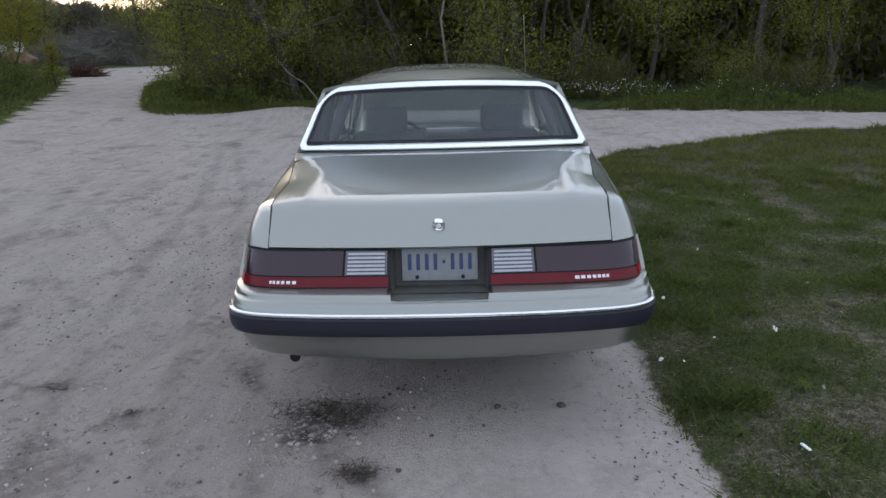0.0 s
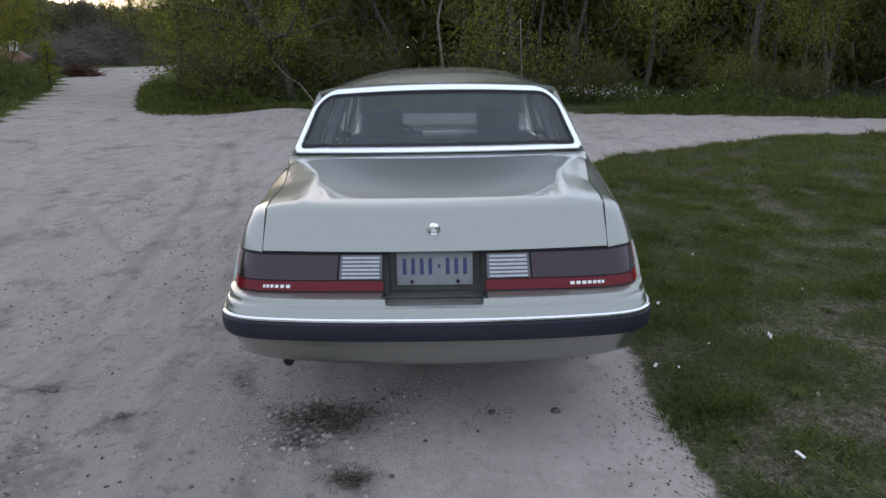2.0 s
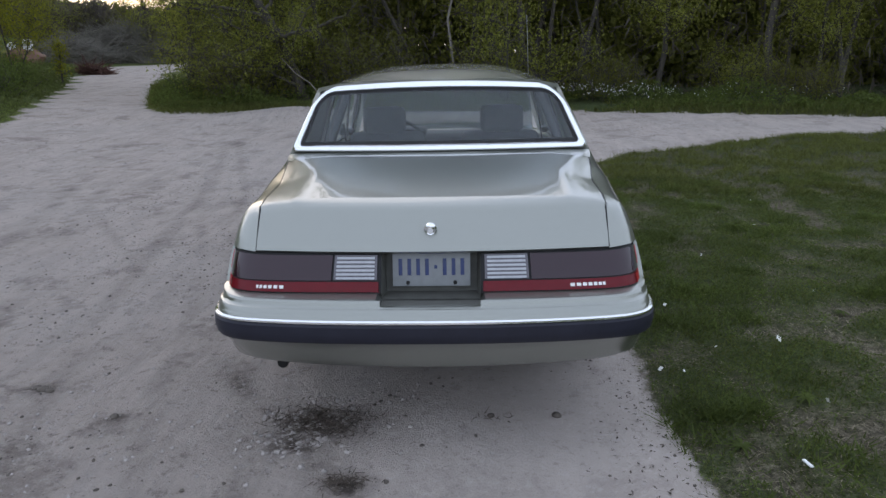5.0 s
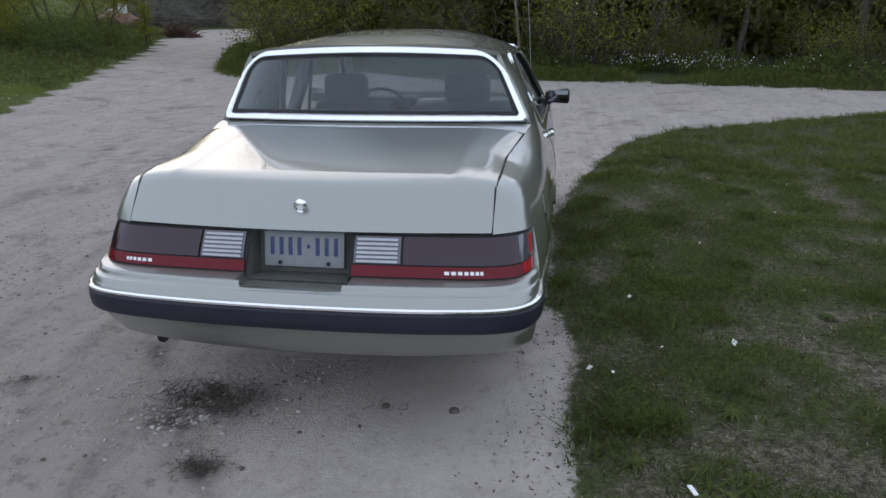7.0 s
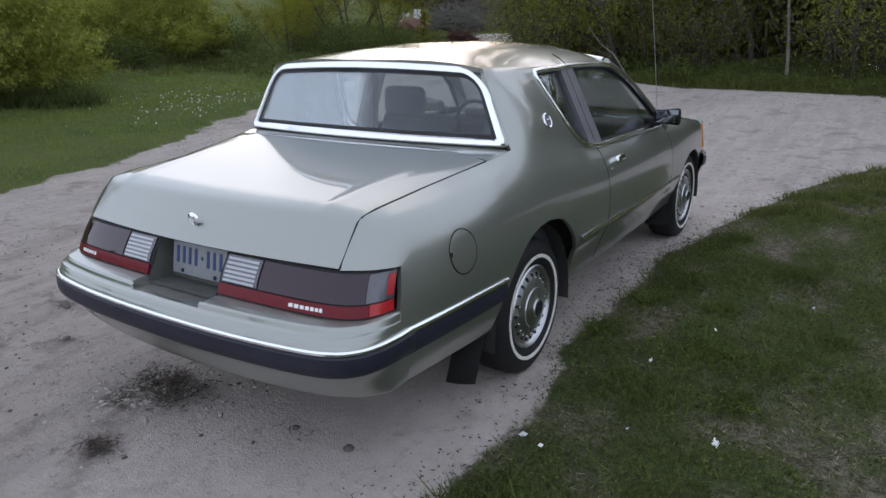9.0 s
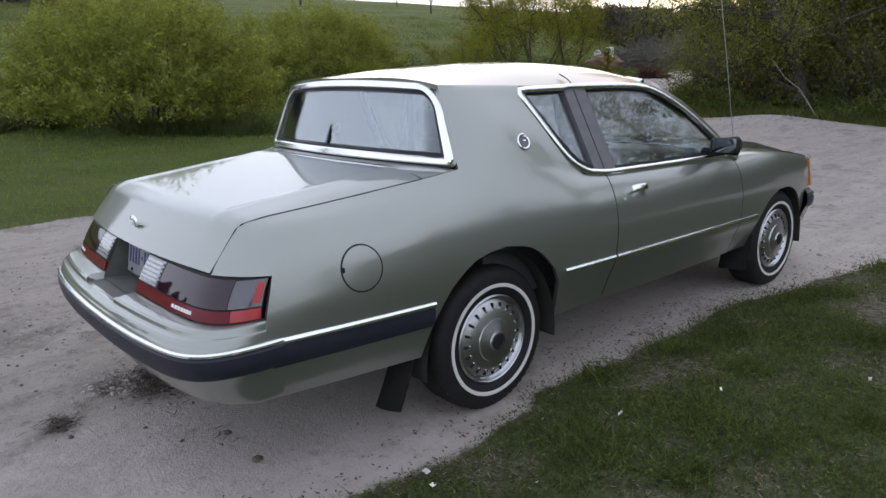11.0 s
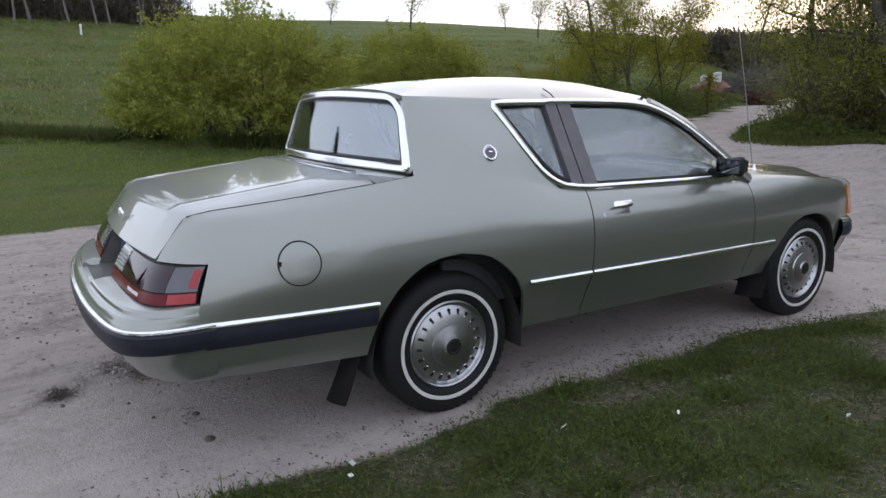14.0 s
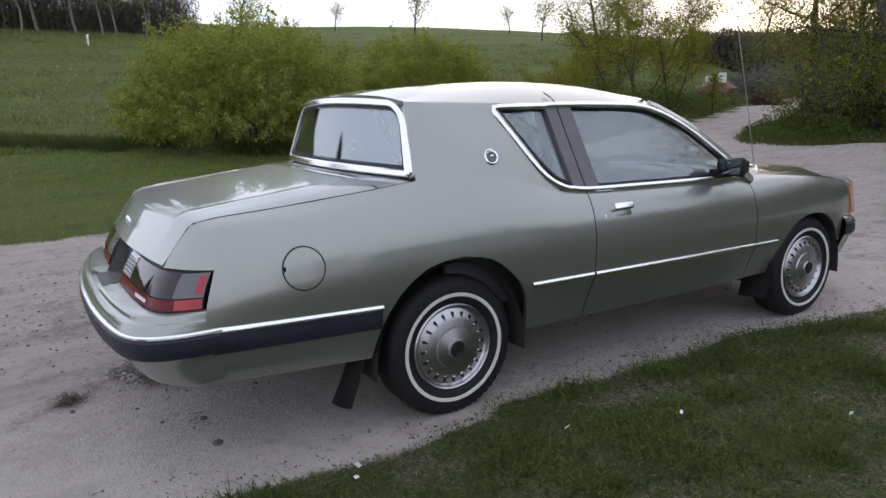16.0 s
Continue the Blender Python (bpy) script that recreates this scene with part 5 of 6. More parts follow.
def tree_proto(name, seed, height, spread, leaves, size, leaf_mat, bark, label, stems=1, bare_low=0.25, clump=0.45, category="tree", twigs=True, girth=1.0):
    """A tree: trunk with limbs, and a crown of many small leaves round its twigs."""
    r = np.random.default_rng(seed)
    top = new(name)
    bm = bmesh.new()
    tips = []
    for s in range(stems):
        lean = Vector((r.normal() * 0.10, r.normal() * 0.10, 1)) if stems == 1 else Vector((math.cos(2.4 * s) * r.uniform(0.15, 0.8), math.sin(2.4 * s) * r.uniform(0.15, 0.8), 1))
        start = Vector((0, 0, -0.15)) if stems == 1 else Vector((math.cos(2.4 * s) * 0.25 * spread * r.uniform(0.1, 0.8), math.sin(2.4 * s) * 0.25 * spread * r.uniform(0.1, 0.8), -0.15))
        hh = height * (0.92 if stems == 1 else r.uniform(0.55, 0.92))
        r0 = 0.020 * girth * height / (1 if stems == 1 else 2.4)
        trunk = bent(start, lean, hh, 9, r, 0.09, 0.03)
        limb(bm, trunk, r0, 0.012, 8 if stems == 1 else 5)
        count = 13 if stems == 1 else 5
        for k in range(count):
            u = bare_low + (1 - bare_low) * (k + r.uniform(0, 1)) / count
            i = min(8, int(u * 9))
            base = trunk[i].lerp(trunk[i + 1], u * 9 - i) if i < 9 else trunk[9]
            ang = k * 2.4 + r.uniform(-0.5, 0.5)
            reach = spread * 0.5 * (1.15 - 0.75 * u) * r.uniform(0.6, 1.2)
            d = Vector((math.cos(ang), math.sin(ang), r.uniform(0.25, 0.9)))
            br = bent(base, d, reach, 5, r, 0.22, 0.05)
            limb(bm, br, r0 * 0.38 * (1.1 - 0.6 * u), 0.008, 5)
            tips += br[2:]
            for q in br[1:]:
                for _ in range(2):
                    tw = bent(q, Vector(r.normal(size=3)) + Vector((0, 0, 0.3)), reach * 0.42, 3, r, 0.35)
                    if twigs:
                        limb(bm, tw, 0.012, 0.004, 3)
                    tips += tw[1:]
        tips += trunk[-3:]
    part("trunk", bm, bark, top)
    tips = np.array([tuple(t) for t in tips])
    if leaves:
        pick = r.integers(0, len(tips), leaves)
        c = tips[pick] + r.normal(size=(leaves, 3)) * clump * np.array([1, 1, 0.75])
        c = c[c[:, 2] > 0.15]
        v, f = leaf_quads(c, size, r)
        me = bpy.data.meshes.new("crown")
        me.from_pydata(v.tolist(), [], f.tolist())
        me.materials.append(leaf_mat)
        new("crown", me).parent = top
    return tagged(top, label, category)


def stand(ob, x, y, turn=0.0, size=1.0, sink=0.05):
    ob.matrix_basis = pose(x, y, land(x, y) - sink, 0, 0, turn) @ Matrix.Scale(size, 4)
    return ob


def repeat(ob, places, group):
    """First place for the thing itself, the rest for copies; rows x, y, turn, size."""
    tagged(ob, group=group)
    x, y, turn, size = places[0]
    stand(ob, x, y, turn, size)
    for x, y, turn, size in places[1:]:
        c = copy_thing(ob, pose(0, 0, 0))
        stand(c, x, y, turn, size)


# woodland ahead: front row, then deeper rows
wood_a = tree_proto("woodland_tree", 11, 8.0, 5.2, 16000, 0.043, LEAF_SPRING, BARK, "tall woodland tree with fresh green spring leaves", girth=0.6)
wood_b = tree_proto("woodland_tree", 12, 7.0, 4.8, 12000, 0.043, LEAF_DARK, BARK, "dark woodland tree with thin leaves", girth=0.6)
wood_c = tree_proto("woodland_tree", 13, 9.0, 5.6, 9000, 0.062, LEAF_SPRING, BARK, "tall woodland tree with fresh green spring leaves")
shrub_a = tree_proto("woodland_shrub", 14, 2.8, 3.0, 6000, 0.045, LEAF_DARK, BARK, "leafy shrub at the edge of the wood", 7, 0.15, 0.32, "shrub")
shrub_b = tree_proto("woodland_shrub", 15, 3.4, 3.3, 6000, 0.048, LEAF_SPRING, BARK, "fresh green shrub at the edge of the wood", 7, 0.15, 0.35, "shrub")
r = np.random.default_rng(3)


def wood_line(x):
    return float(np.interp(x, WOOD_X, WOOD_Y))


def row(x0, x1, step, back, jitter, lo, hi):
    out, x = [], x0
    while x < x1:
        xx = x + r.uniform(-1, 1) * step * 0.3
        out.append((xx, wood_line(xx) + back + r.uniform(-1, 1) * jitter, r.uniform(0, 360), r.uniform(lo, hi)))
        x += step
    return [(a, b, c, d * (1.0 if a < 3 else 0.68)) for a, b, c, d in out]


repeat(wood_a, row(-6.3, 24, 3.8, 2.8, 0.8, 0.85, 1.2) + [(7.2, 13.2, 30, 1.05)], "trees of the wood")
repeat(wood_b, row(-6.0, 26, 3.7, 4.8, 1.0, 0.9, 1.25) + [(-17.5, 34.0, 0, 0.6), (-14.0, 33.5, 90, 0.75), (-10.5, 33.0, 140, 0.8), (-16.0, 36.0, 60, 0.7), (-7.8, 18.8, 20, 0.85), (-6.6, 16.6, 250, 0.8)], "trees of the wood")
repeat(wood_c, row(-6.5, 28, 4.4, 7.6, 1.4, 0.9, 1.2), "trees of the wood")
repeat(shrub_a, row(-5.6, 30, 4.6, 1.8, 0.5, 0.7, 1.0), "shrubs of the wood")
repeat(shrub_b, row(-5.8, 30, 6.4, 2.3, 0.7, 0.7, 1.0) + [(-6.9, 16.4, 40, 0.8), (-18.2, 18.6, 90, 0.7)], "shrubs of the wood")

# depth of the wood, its shade carried by the darker leaf colour
n = 230000
x = r.uniform(-12, 38, n)
y = np.interp(x, WOOD_X, WOOD_Y) + 5.5 + 13 * r.uniform(0, 1, n) ** 1.2
z = rise(x, y) + np.interp(x, [2.0, 6.0], [8.0, 4.6]) * r.uniform(0, 1, n)
keep = ((np.sin(x * 1.3) * np.sin(y * 0.9 + x * 0.4) + 0.7 * np.sin(z * 1.6 + x) > -0.75) | (z > 2.4)) & (x > -8.0 + 0.30 * (y - 18))
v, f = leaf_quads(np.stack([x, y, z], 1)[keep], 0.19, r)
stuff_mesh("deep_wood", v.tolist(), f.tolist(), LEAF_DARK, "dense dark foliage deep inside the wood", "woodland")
n = 45000
x = r.uniform(-11, 50, n)
y = np.interp(x, WOOD_X, WOOD_Y) + 2.6 + 14 * r.uniform(0, 1, n)
z = rise(x, y) + 4.2 * r.uniform(0, 1, n) ** 1.5
keep = x > -9 + 0.30 * (y - 21)
v, f = leaf_quads(np.stack([x, y, z], 1)[keep], 0.048, r, -1.2, 9.0)
stuff_mesh("undergrowth", v.tolist(), f.tolist(), THICKET, "brown bare undergrowth inside the wood", "woodland")
bm = bmesh.new()
for k in range(170):
    x = r.uniform(-6.5, 40)
    y = wood_line(x) + r.uniform(2.2, 11)
    base = Vector((x, y, land(x, y) - 0.2))
    limb(bm, bent(base, Vector((r.normal() * 0.12, r.normal() * 0.1, 1)), r.uniform(3.5, 6.2), 6, r, 0.10), r.uniform(0.035, 0.10), 0.02, 6)
tagged(part("wood_trunks", bm, BARK), "dark slender trunks inside the wood", "woodland", kind="stuff")

n = 60000
x, y = r.uniform(-30, -6, n), r.uniform(37, 45, n)
z = rise(x, y) + np.interp(x, [-28, -25, -19, -6], [2.2, 3.2, 3.7, 4.8]) * (0.75 + 0.25 * np.sin(x * 1.7) * np.sin(x * 0.6 + 1)) * r.uniform(0, 1, n)
v, f = leaf_quads(np.stack([x, y, z], 1), 0.11, r, -1.2, 6.0)
stuff_mesh("lane_wood", v.tolist(), f.tolist(), THICKET, "grey-brown thicket behind the brush heaps", "thicket")

# two pale trunks, a dead leaning branch
for label, pts, rad, mat in (("pale slender trunk at the edge of the wood", [(-0.05, 14.1, 0.0), (-0.10, 14.1, 1.2), (-0.24, 14.15, 2.4), (-0.02, 14.25, 3.4), (0.25, 14.3, 4.6)], 0.040, PALEBARK),
                             ("dead pale branch leaning out of the wood", [(-2.9, 12.6, 0.45), (-3.4, 12.7, 1.0), (-3.75, 12.8, 1.22), (-4.1, 12.9, 1.6)], 0.016, PALEBARK)):
    bm = bmesh.new()
    pts = [Vector(p) for p in pts]
    g = land(pts[0].x, pts[0].y)
    pts[0].z += g - (0.1 if rad > 0.03 else 0.5)
    limb(bm, pts, rad, rad * 0.4, 8)
    tagged(part("dead_branch" if rad < 0.03 else "bare_trunk", bm, mat), label, "branch" if rad < 0.03 else "trunk")

# old tree leaning over the lane's corner
rr = np.random.default_rng(19)
lean_tree = new("leaning_tree")
bm = bmesh.new()
trunk = [Vector(q) for q in ((0.9, 0, -0.2), (0.55, 0, 0.9), (0.1, 0.05, 2.0), (-0.45, 0.0, 3.1), (-0.8, 0.1, 4.4), (-1.3, 0.0, 6.0))]
limb(bm, trunk, 0.18, 0.08, 10)
tips = []
for k in range(16):
    i = 1 + k % 5
    p0 = trunk[i].lerp(trunk[max(0, i - 1)], rr.uniform(0, 0.8))
    a = rr.uniform(0, 6.28) if k % 2 else math.pi + rr.uniform(-0.7, 0.7)
    br = bent(p0, Vector((math.cos(a), math.sin(a) * 0.8, rr.uniform(0.0, 0.7))), rr.uniform(1.6, 3.4), 7, rr, 0.25, 0.02)
    limb(bm, br, 0.07, 0.015, 6)
    for q in br[2:]:
        for _ in range(3):
            tw = bent(q, Vector(rr.normal(size=3)), rr.uniform(0.5, 1.1), 4, rr, 0.35, -0.03)
            limb(bm, tw, 0.016, 0.004, 4)
            tips += tw[1:]
part("trunk", bm, BARK, lean_tree)
tips = np.array([tuple(q) for q in tips])
v, f = leaf_quads(tips[rr.integers(0, len(tips), 18000)] + rr.normal(size=(18000, 3)) * 0.16, 0.036, rr)
me = bpy.data.meshes.new("crown")
me.from_pydata(v.tolist(), [], f.tolist())
me.materials.append(LEAF_SPRING)
new("crown", me).parent = lean_tree
tagged(lean_tree, "old dark tree leaning out over the lane corner", "tree")
stand(lean_tree, -4.6, 14.3, 0, 0.85)

# shrubs on the pasture, trees by the lane and on the hill
def dome_bush(name, seed, wide, high, leaves, size, mat, label):
    """A broad bush: stems, and leaves gathered in lumps towards its uneven outside."""
    rr = np.random.default_rng(seed)
    top = new(name)
    for k in range(26):
        bm = bmesh.new()
        a = rr.uniform(0, 6.28)
        d = Vector((math.cos(a) * rr.uniform(0.1, 0.9), math.sin(a) * rr.uniform(0.1, 0.9), 0.9))
        limb(bm, bent(Vector((rr.normal() * wide * 0.10, rr.normal() * wide * 0.10, -0.15)), d, high * rr.uniform(0.6, 0.85), 6, rr, 0.12, 0.04), 0.022, 0.004, 5)
        part("stem", bm, BARK, top)
    m = 1400
    d = rr.normal(size=(m, 3))
    d[:, 2] = np.abs(d[:, 2]) - 0.25
    d /= np.linalg.norm(d, axis=1)[:, None]
    lump = np.array([1 + 0.18 * noise.noise(Vector(q) * 2.2 + Vector((seed, 0, 0))) + 0.30 * noise.noise(Vector(q) * 4.8) for q in d])
    rad = lump * (1 - 0.34 * rr.uniform(0, 1, m) ** 1.6)
    mid = d * rad[:, None] * np.array([wide / 2, wide / 2, high * 0.80]) + np.array([0, 0, high * 0.22])
    way = d + np.array([0, 0, 0.5])
    pick = rr.integers(0, m, leaves)
    c = mid[pick] + way[pick] * (rr.uniform(-1, 1, leaves) * 0.05 * wide)[:, None] * 0.8 + rr.normal(size=(leaves, 3)) * 0.011 * wide
    c = c[c[:, 2] > 0.12 + 0.35 * rr.uniform(0, 1, len(c)) ** 2]
    v, f = leaf_quads(c, size, rr)
    me = bpy.data.meshes.new("crown")
    me.from_pydata(v.tolist(), [], f.tolist())
    me.materials.append(mat)
    new("crown", me).parent = top
    return tagged(top, label, "bush")


bush = dome_bush("willow_bush", 21, 4.7, 2.45, 85000, 0.042, LEAF_WILLOW, "broad round willow bush in fresh leaf on the pasture")
repeat(bush, [(-11.5, 2.67, 20, 1.0), (-14.36, 8.44, 140, 0.88)], "willow bushes")
lane_a = tree_proto("lane_tree", 22, 4.6, 3.1, 15000, 0.033, LEAF_YELLOW, BARK, "bushy young tree with yellow-green spring leaves by the lane", 3, 0.38, 0.22)
repeat(lane_a, [(-13.4, 17.6, 0, 0.9), (-15.1, 17.6, 120, 1.25), (-17.0, 20.0, 220, 1.3), (-20.4, 21.6, 300, 0.8), (-13.2, 12.6, 20, 0.5), (-14.6, 13.8, 80, 0.55)], "trees by the lane")
sapling = tree_proto("sapling", 28, 1.7, 0.55, 700, 0.045, LEAF_YELLOW, BARK, "thin yellow-green sapling beside the lane", 1, 0.3, 0.10)
stand(sapling, -12.6, 18.8)
lane_b = tree_proto("lane_tree", 23, 6.8, 3.8, 9000, 0.040, LEAF_SPRING, BARK, "tall thinly leaved tree by the lane")
repeat(lane_b, [(-18.4, 19.2, 0, 0.9), (-21.0, 22.6, 90, 1.0), (-20.0, 31.5, 180, 0.9), (-15.8, 33.0, 40, 1.0), (-11.5, 35.0, 200, 1.0)], "trees by the lane")
hill_tree = tree_proto("hill_tree", 24, 4.5, 5.0, 1500, 0.085, LEAF_WILLOW, BARK, "nearly bare spreading tree on the skyline", 1, 0.2, 0.5)
repeat(hill_tree, [(-45.5, 25.6, 0, 1.0), (-34.4, 9.1, 90, 0.9), (-51.7, 21.7, 30, 0.55), (-47.8, 36.3, 200, 0.6), (-40.5, 34.0, 100, 0.8)], "trees on the hill")
far_row = tree_proto("far_tree", 25, 7.0, 3.0, 900, 0.08, LEAF_WILLOW, PALEBARK, "thin bare tree in the row beyond the pasture", girth=0.45)
repeat(far_row, [(-35.6 + r.uniform(-1.2, 1.2), yy + r.uniform(-0.5, 0.5), r.uniform(0, 360), r.uniform(0.75, 1.15)) for yy in np.arange(-6.0, 7.2, 0.8)], "far row of trees")
n = 30000
x, y = r.uniform(-42, -35.5, n), r.uniform(-7.5, 7.5, n)
z = rise(x, y) + (2.6 + 1.2 * np.sin(y * 1.1) * np.sin(y * 0.37)) * r.uniform(0, 1, n) ** 1.3
v, f = leaf_quads(np.stack([x, y, z], 1), 0.055, r, -1.5, 9.0)
stuff_mesh("far_thicket", v.tolist(), f.tolist(), THICKET, "brown thicket under the far row of trees", "thicket")

# trees beyond the lawn and behind, seen in the paintwork and the glass
right_tree = tree_proto("lawn_tree", 26, 8.5, 6.5, 5500, 0.11, LEAF_DARK, BARK, "leafy tree beyond the lawn")
repeat(right_tree, [(34, -14, 0, 0.9), (38, -5, 60, 1.0), (33, 4, 130, 0.8), (40, 10, 200, 1.1), (30, -24, 10, 0.8)], "trees beyond the lawn")


def conifer(seed, height):
    rr = np.random.default_rng(seed)
    top = new("conifer")
    bm = bmesh.new()
    limb(bm, [Vector((0, 0, -0.2)), Vector((0.05, 0, height * 0.5)), Vector((0, 0.05, height))], 0.16, 0.02, 8)
    c = []
    for k in range(90):
        u = (k + rr.uniform(0, 1)) / 90
        a = k * 2.4
        reach = (0.16 + 0.20 * rr.uniform(0.6, 1)) * height * (1 - u) ** 0.8 + 0.1
        p0 = Vector((0, 0, height * (0.08 + 0.92 * u)))
        br = bent(p0, Vector((math.cos(a), math.sin(a), -0.1)), reach, 4, rr, 0.1, 0.03)
        limb(bm, br, 0.03, 0.006, 4)
        for q in br[1:]:
            c += [tuple(q + Vector(rr.normal(size=3)) * 0.16) for _ in range(18)]
    part("trunk", bm, BARK, top)
    v, f = leaf_quads(c, 0.18, rr, 0.5, 2.2)
    me = bpy.data.meshes.new("crown")
    me.from_pydata(v.tolist(), [], f.tolist())
    me.materials.append(NEEDLES)
    new("crown", me).parent = top
    return tagged(top, "dark tapering conifer behind the drive", "tree")


repeat(conifer(31, 8.0), [(-27.0, -20.5, 0, 0.62), (-33.5, -18.5, 90, 0.8), (-20.0, -31.0, 40, 0.75), (-42.0, -27.0, 10, 0.9), (-9.0, -40.0, 70, 0.8)], "conifers")


# ---- lane side: brush heap, drums, low growth ----
def heap(name, at, size, count, material, label, length=1.6, seed=5):
    """A heap of cut branches lying every way over a mound."""
    rr = np.random.default_rng(seed)
    bm = bmesh.new()
    cx, cy = at
    mound = bmesh.ops.create_icosphere(bm, subdivisions=3, radius=1.0)["verts"]
    for v in mound:
        k = 1 + 0.22 * noise.noise(v.co * 2.3)
        v.co = Vector((v.co.x * size[0] * 0.82 * k, v.co.y * size[1] * 0.82 * k, max(-0.2, v.co.z * size[2] * 0.82 * k)))
    for _ in range(count):
        a, u = rr.uniform(0, 2 * math.pi), rr.uniform(0, 1) ** 0.5
        px, py = math.cos(a) * u * size[0], math.sin(a) * u * size[1]
        pz = size[2] * math.sqrt(max(0.0, 1 - u * u)) * rr.uniform(0.75, 1.0)
        d = Vector((rr.normal(), rr.normal(), rr.normal() * 0.35))
        limb(bm, bent(Vector((px, py, max(0.05, pz))), d, length * rr.uniform(0.4, 1.1), 3, rr, 0.2), rr.uniform(0.012, 0.03), 0.005, 4)
    ob = part(name, bm, material)
    ob.location = (cx, cy, land(cx, cy) - 0.1)
    return tagged(ob, label, "heap", kind="stuff")


heap("brush_heap", (-17.4, 33.5), (3.0, 1.9, 1.9), 1700, DEADWOOD, "big grey heap of cut branches by the lane", 1.5, 5)
heap("brush_heap", (-18.6, 29.8), (2.0, 1.5, 1.1), 900, DEADWOOD, "lower grey heap of cut branches", 1.4, 6)
RUST = plain("rusty_brown", (0.10, 0.045, 0.035), 0.9, 0.0, 0.4, 6.0)
ORANGE = plain("weathered_orange", (0.17, 0.085, 0.055), 0.7, 0.0, 0.3, 6.0)
DRUMWHITE = plain("white_plastic", (0.78, 0.78, 0.77), 0.5, 0.0, 0.08, 6.0)
heap("brush_heap", (-14.6, 24.6), (0.55, 0.42, 0.42), 420, RUST, "low dark red-brown heap of twigs", 0.7, 8)


def drum(x, y, size, lie):
    ob = part("plastic_drum", lathe([(0.0, 0.0), (0.26, 0.0), (0.29, 0.03), (0.30, 0.25), (0.285, 0.28), (0.30, 0.31), (0.30, 0.58), (0.285, 0.61), (0.30, 0.64), (0.29, 0.86), (0.25, 0.90), (0.0, 0.90)], 24, "z"), DRUMWHITE)
    ob.matrix_basis = pose(x, y, land(x, y) + (0.28 * size if lie else -0.02) + 0.48, 90 if lie else 0, 0, 35) @ Matrix.Scale(size, 4)
    return tagged(ob, "white plastic drum on the rubble by the lane", "drum", "drums by the lane")


bm = bmesh.new()
bmesh.ops.create_icosphere(bm, subdivisions=3, radius=1.0)
for v in bm.verts:
    k = 1 + 0.3 * noise.noise(v.co * 2.0)
    v.co = Vector((v.co.x * 0.95 * k, v.co.y * 0.7 * k, max(-0.2, v.co.z * 0.55 * k)))
mound = tagged(part("rubble_mound", bm, ORANGE), "orange-brown mound of rubble by the lane", "mound")
mound.location = (-18.7, 26.6, land(-18.7, 26.6) + 0.1)
drum(-18.25, 26.5, 0.62, False)
drum(-19.1, 26.7, 0.58, True)


def tufts(n, pick, size, spread_r, seed, lift=0.0, lean=0.35, width=0.10, vary=False):
    """Blades of grass: narrow triangles standing on the ground where pick says."""
    rr = np.random.default_rng(seed)
    pts = pick(rr, n)
    m = len(pts)
    h = size * rr.uniform(0.45, 1.3, m)
    if vary:
        h = h * np.array([1.35 - 0.85 * bareness(x, y) for x, y in pts])
    a = rr.uniform(0, 2 * math.pi, m)
    w = h * width * rr.uniform(0.7, 1.3, m)
    base = np.array([(x, y, land(x, y) - 0.006) for x, y in pts])
    side = np.stack([np.cos(a), np.sin(a), np.zeros(m)], 1) * w[:, None] * 0.5
    tip = np.stack([rr.normal(size=m) * lean, rr.normal(size=m) * lean, np.ones(m)], 1) * h[:, None]
    v = np.stack([base - side, base + side, base + tip], 1).reshape(-1, 3)
    return v, np.arange(3 * m).reshape(m, 3)


def lawn_pick(x0, x1, y0, y1, bare=-0.25, want=None):
    def pick(rr, n):
        xs, ys = rr.uniform(x0, x1, n), rr.uniform(y0, y1, n)
        d = turf_depth(xs, ys)
        out = []
        for x, y, dd in zip(xs, ys, d):
            e = dd + 0.10 * wobble(x, y, 1.8, 2.0) + 0.05 * wobble(x, y, 6.0, 4.0)
            if e > rr.uniform(-0.10, 0.14) and (patch(x, y) > bare + rr.normal() * 0.22 if bare < -0.5 else bareness(x, y) < rr.uniform(0.05, 1.0)):
                out.append((x, y))
        return out
    return pick


for k, (args, n, size, width) in enumerate([((0.8, 4.2, -2.6, 4.2), 110000, 0.028, 0.12), ((0.8, 7.5, 3.4, 8.9), 70000, 0.055, 0.16), ((4.0, 8.0, -3.0, 4.0), 30000, 0.06, 0.12),
                                            ((7.0, 22.0, -2.0, 10.0), 24000, 0.09, 0.3)]):
    v, f = tufts(n, lawn_pick(*args, -0.08), size, 0, 40 + k, 0, 0.75, width, True)
    stuff_mesh("lawn_grass", v.tolist(), f.tolist(), GRASS, "short patchy lawn grass beside the drive", "grass")


def low_leaves(n, pick, size, long, seed, high, flat):
    """Small leaves or stalks lying in the sward."""
    rr = np.random.default_rng(seed)
    c = np.array([(x, y, land(x, y) + high * (1.1 - bareness(x, y)) * rr.uniform(0.1, 1)) for x, y in pick(rr, n)])
    v, f = leaf_quads(c, size, rr, 0.0, long)
    z = np.repeat(c[:, 2], 4)
    v[:, 2] = z + (v[:, 2] - z) * flat + 0.004
    return v, f


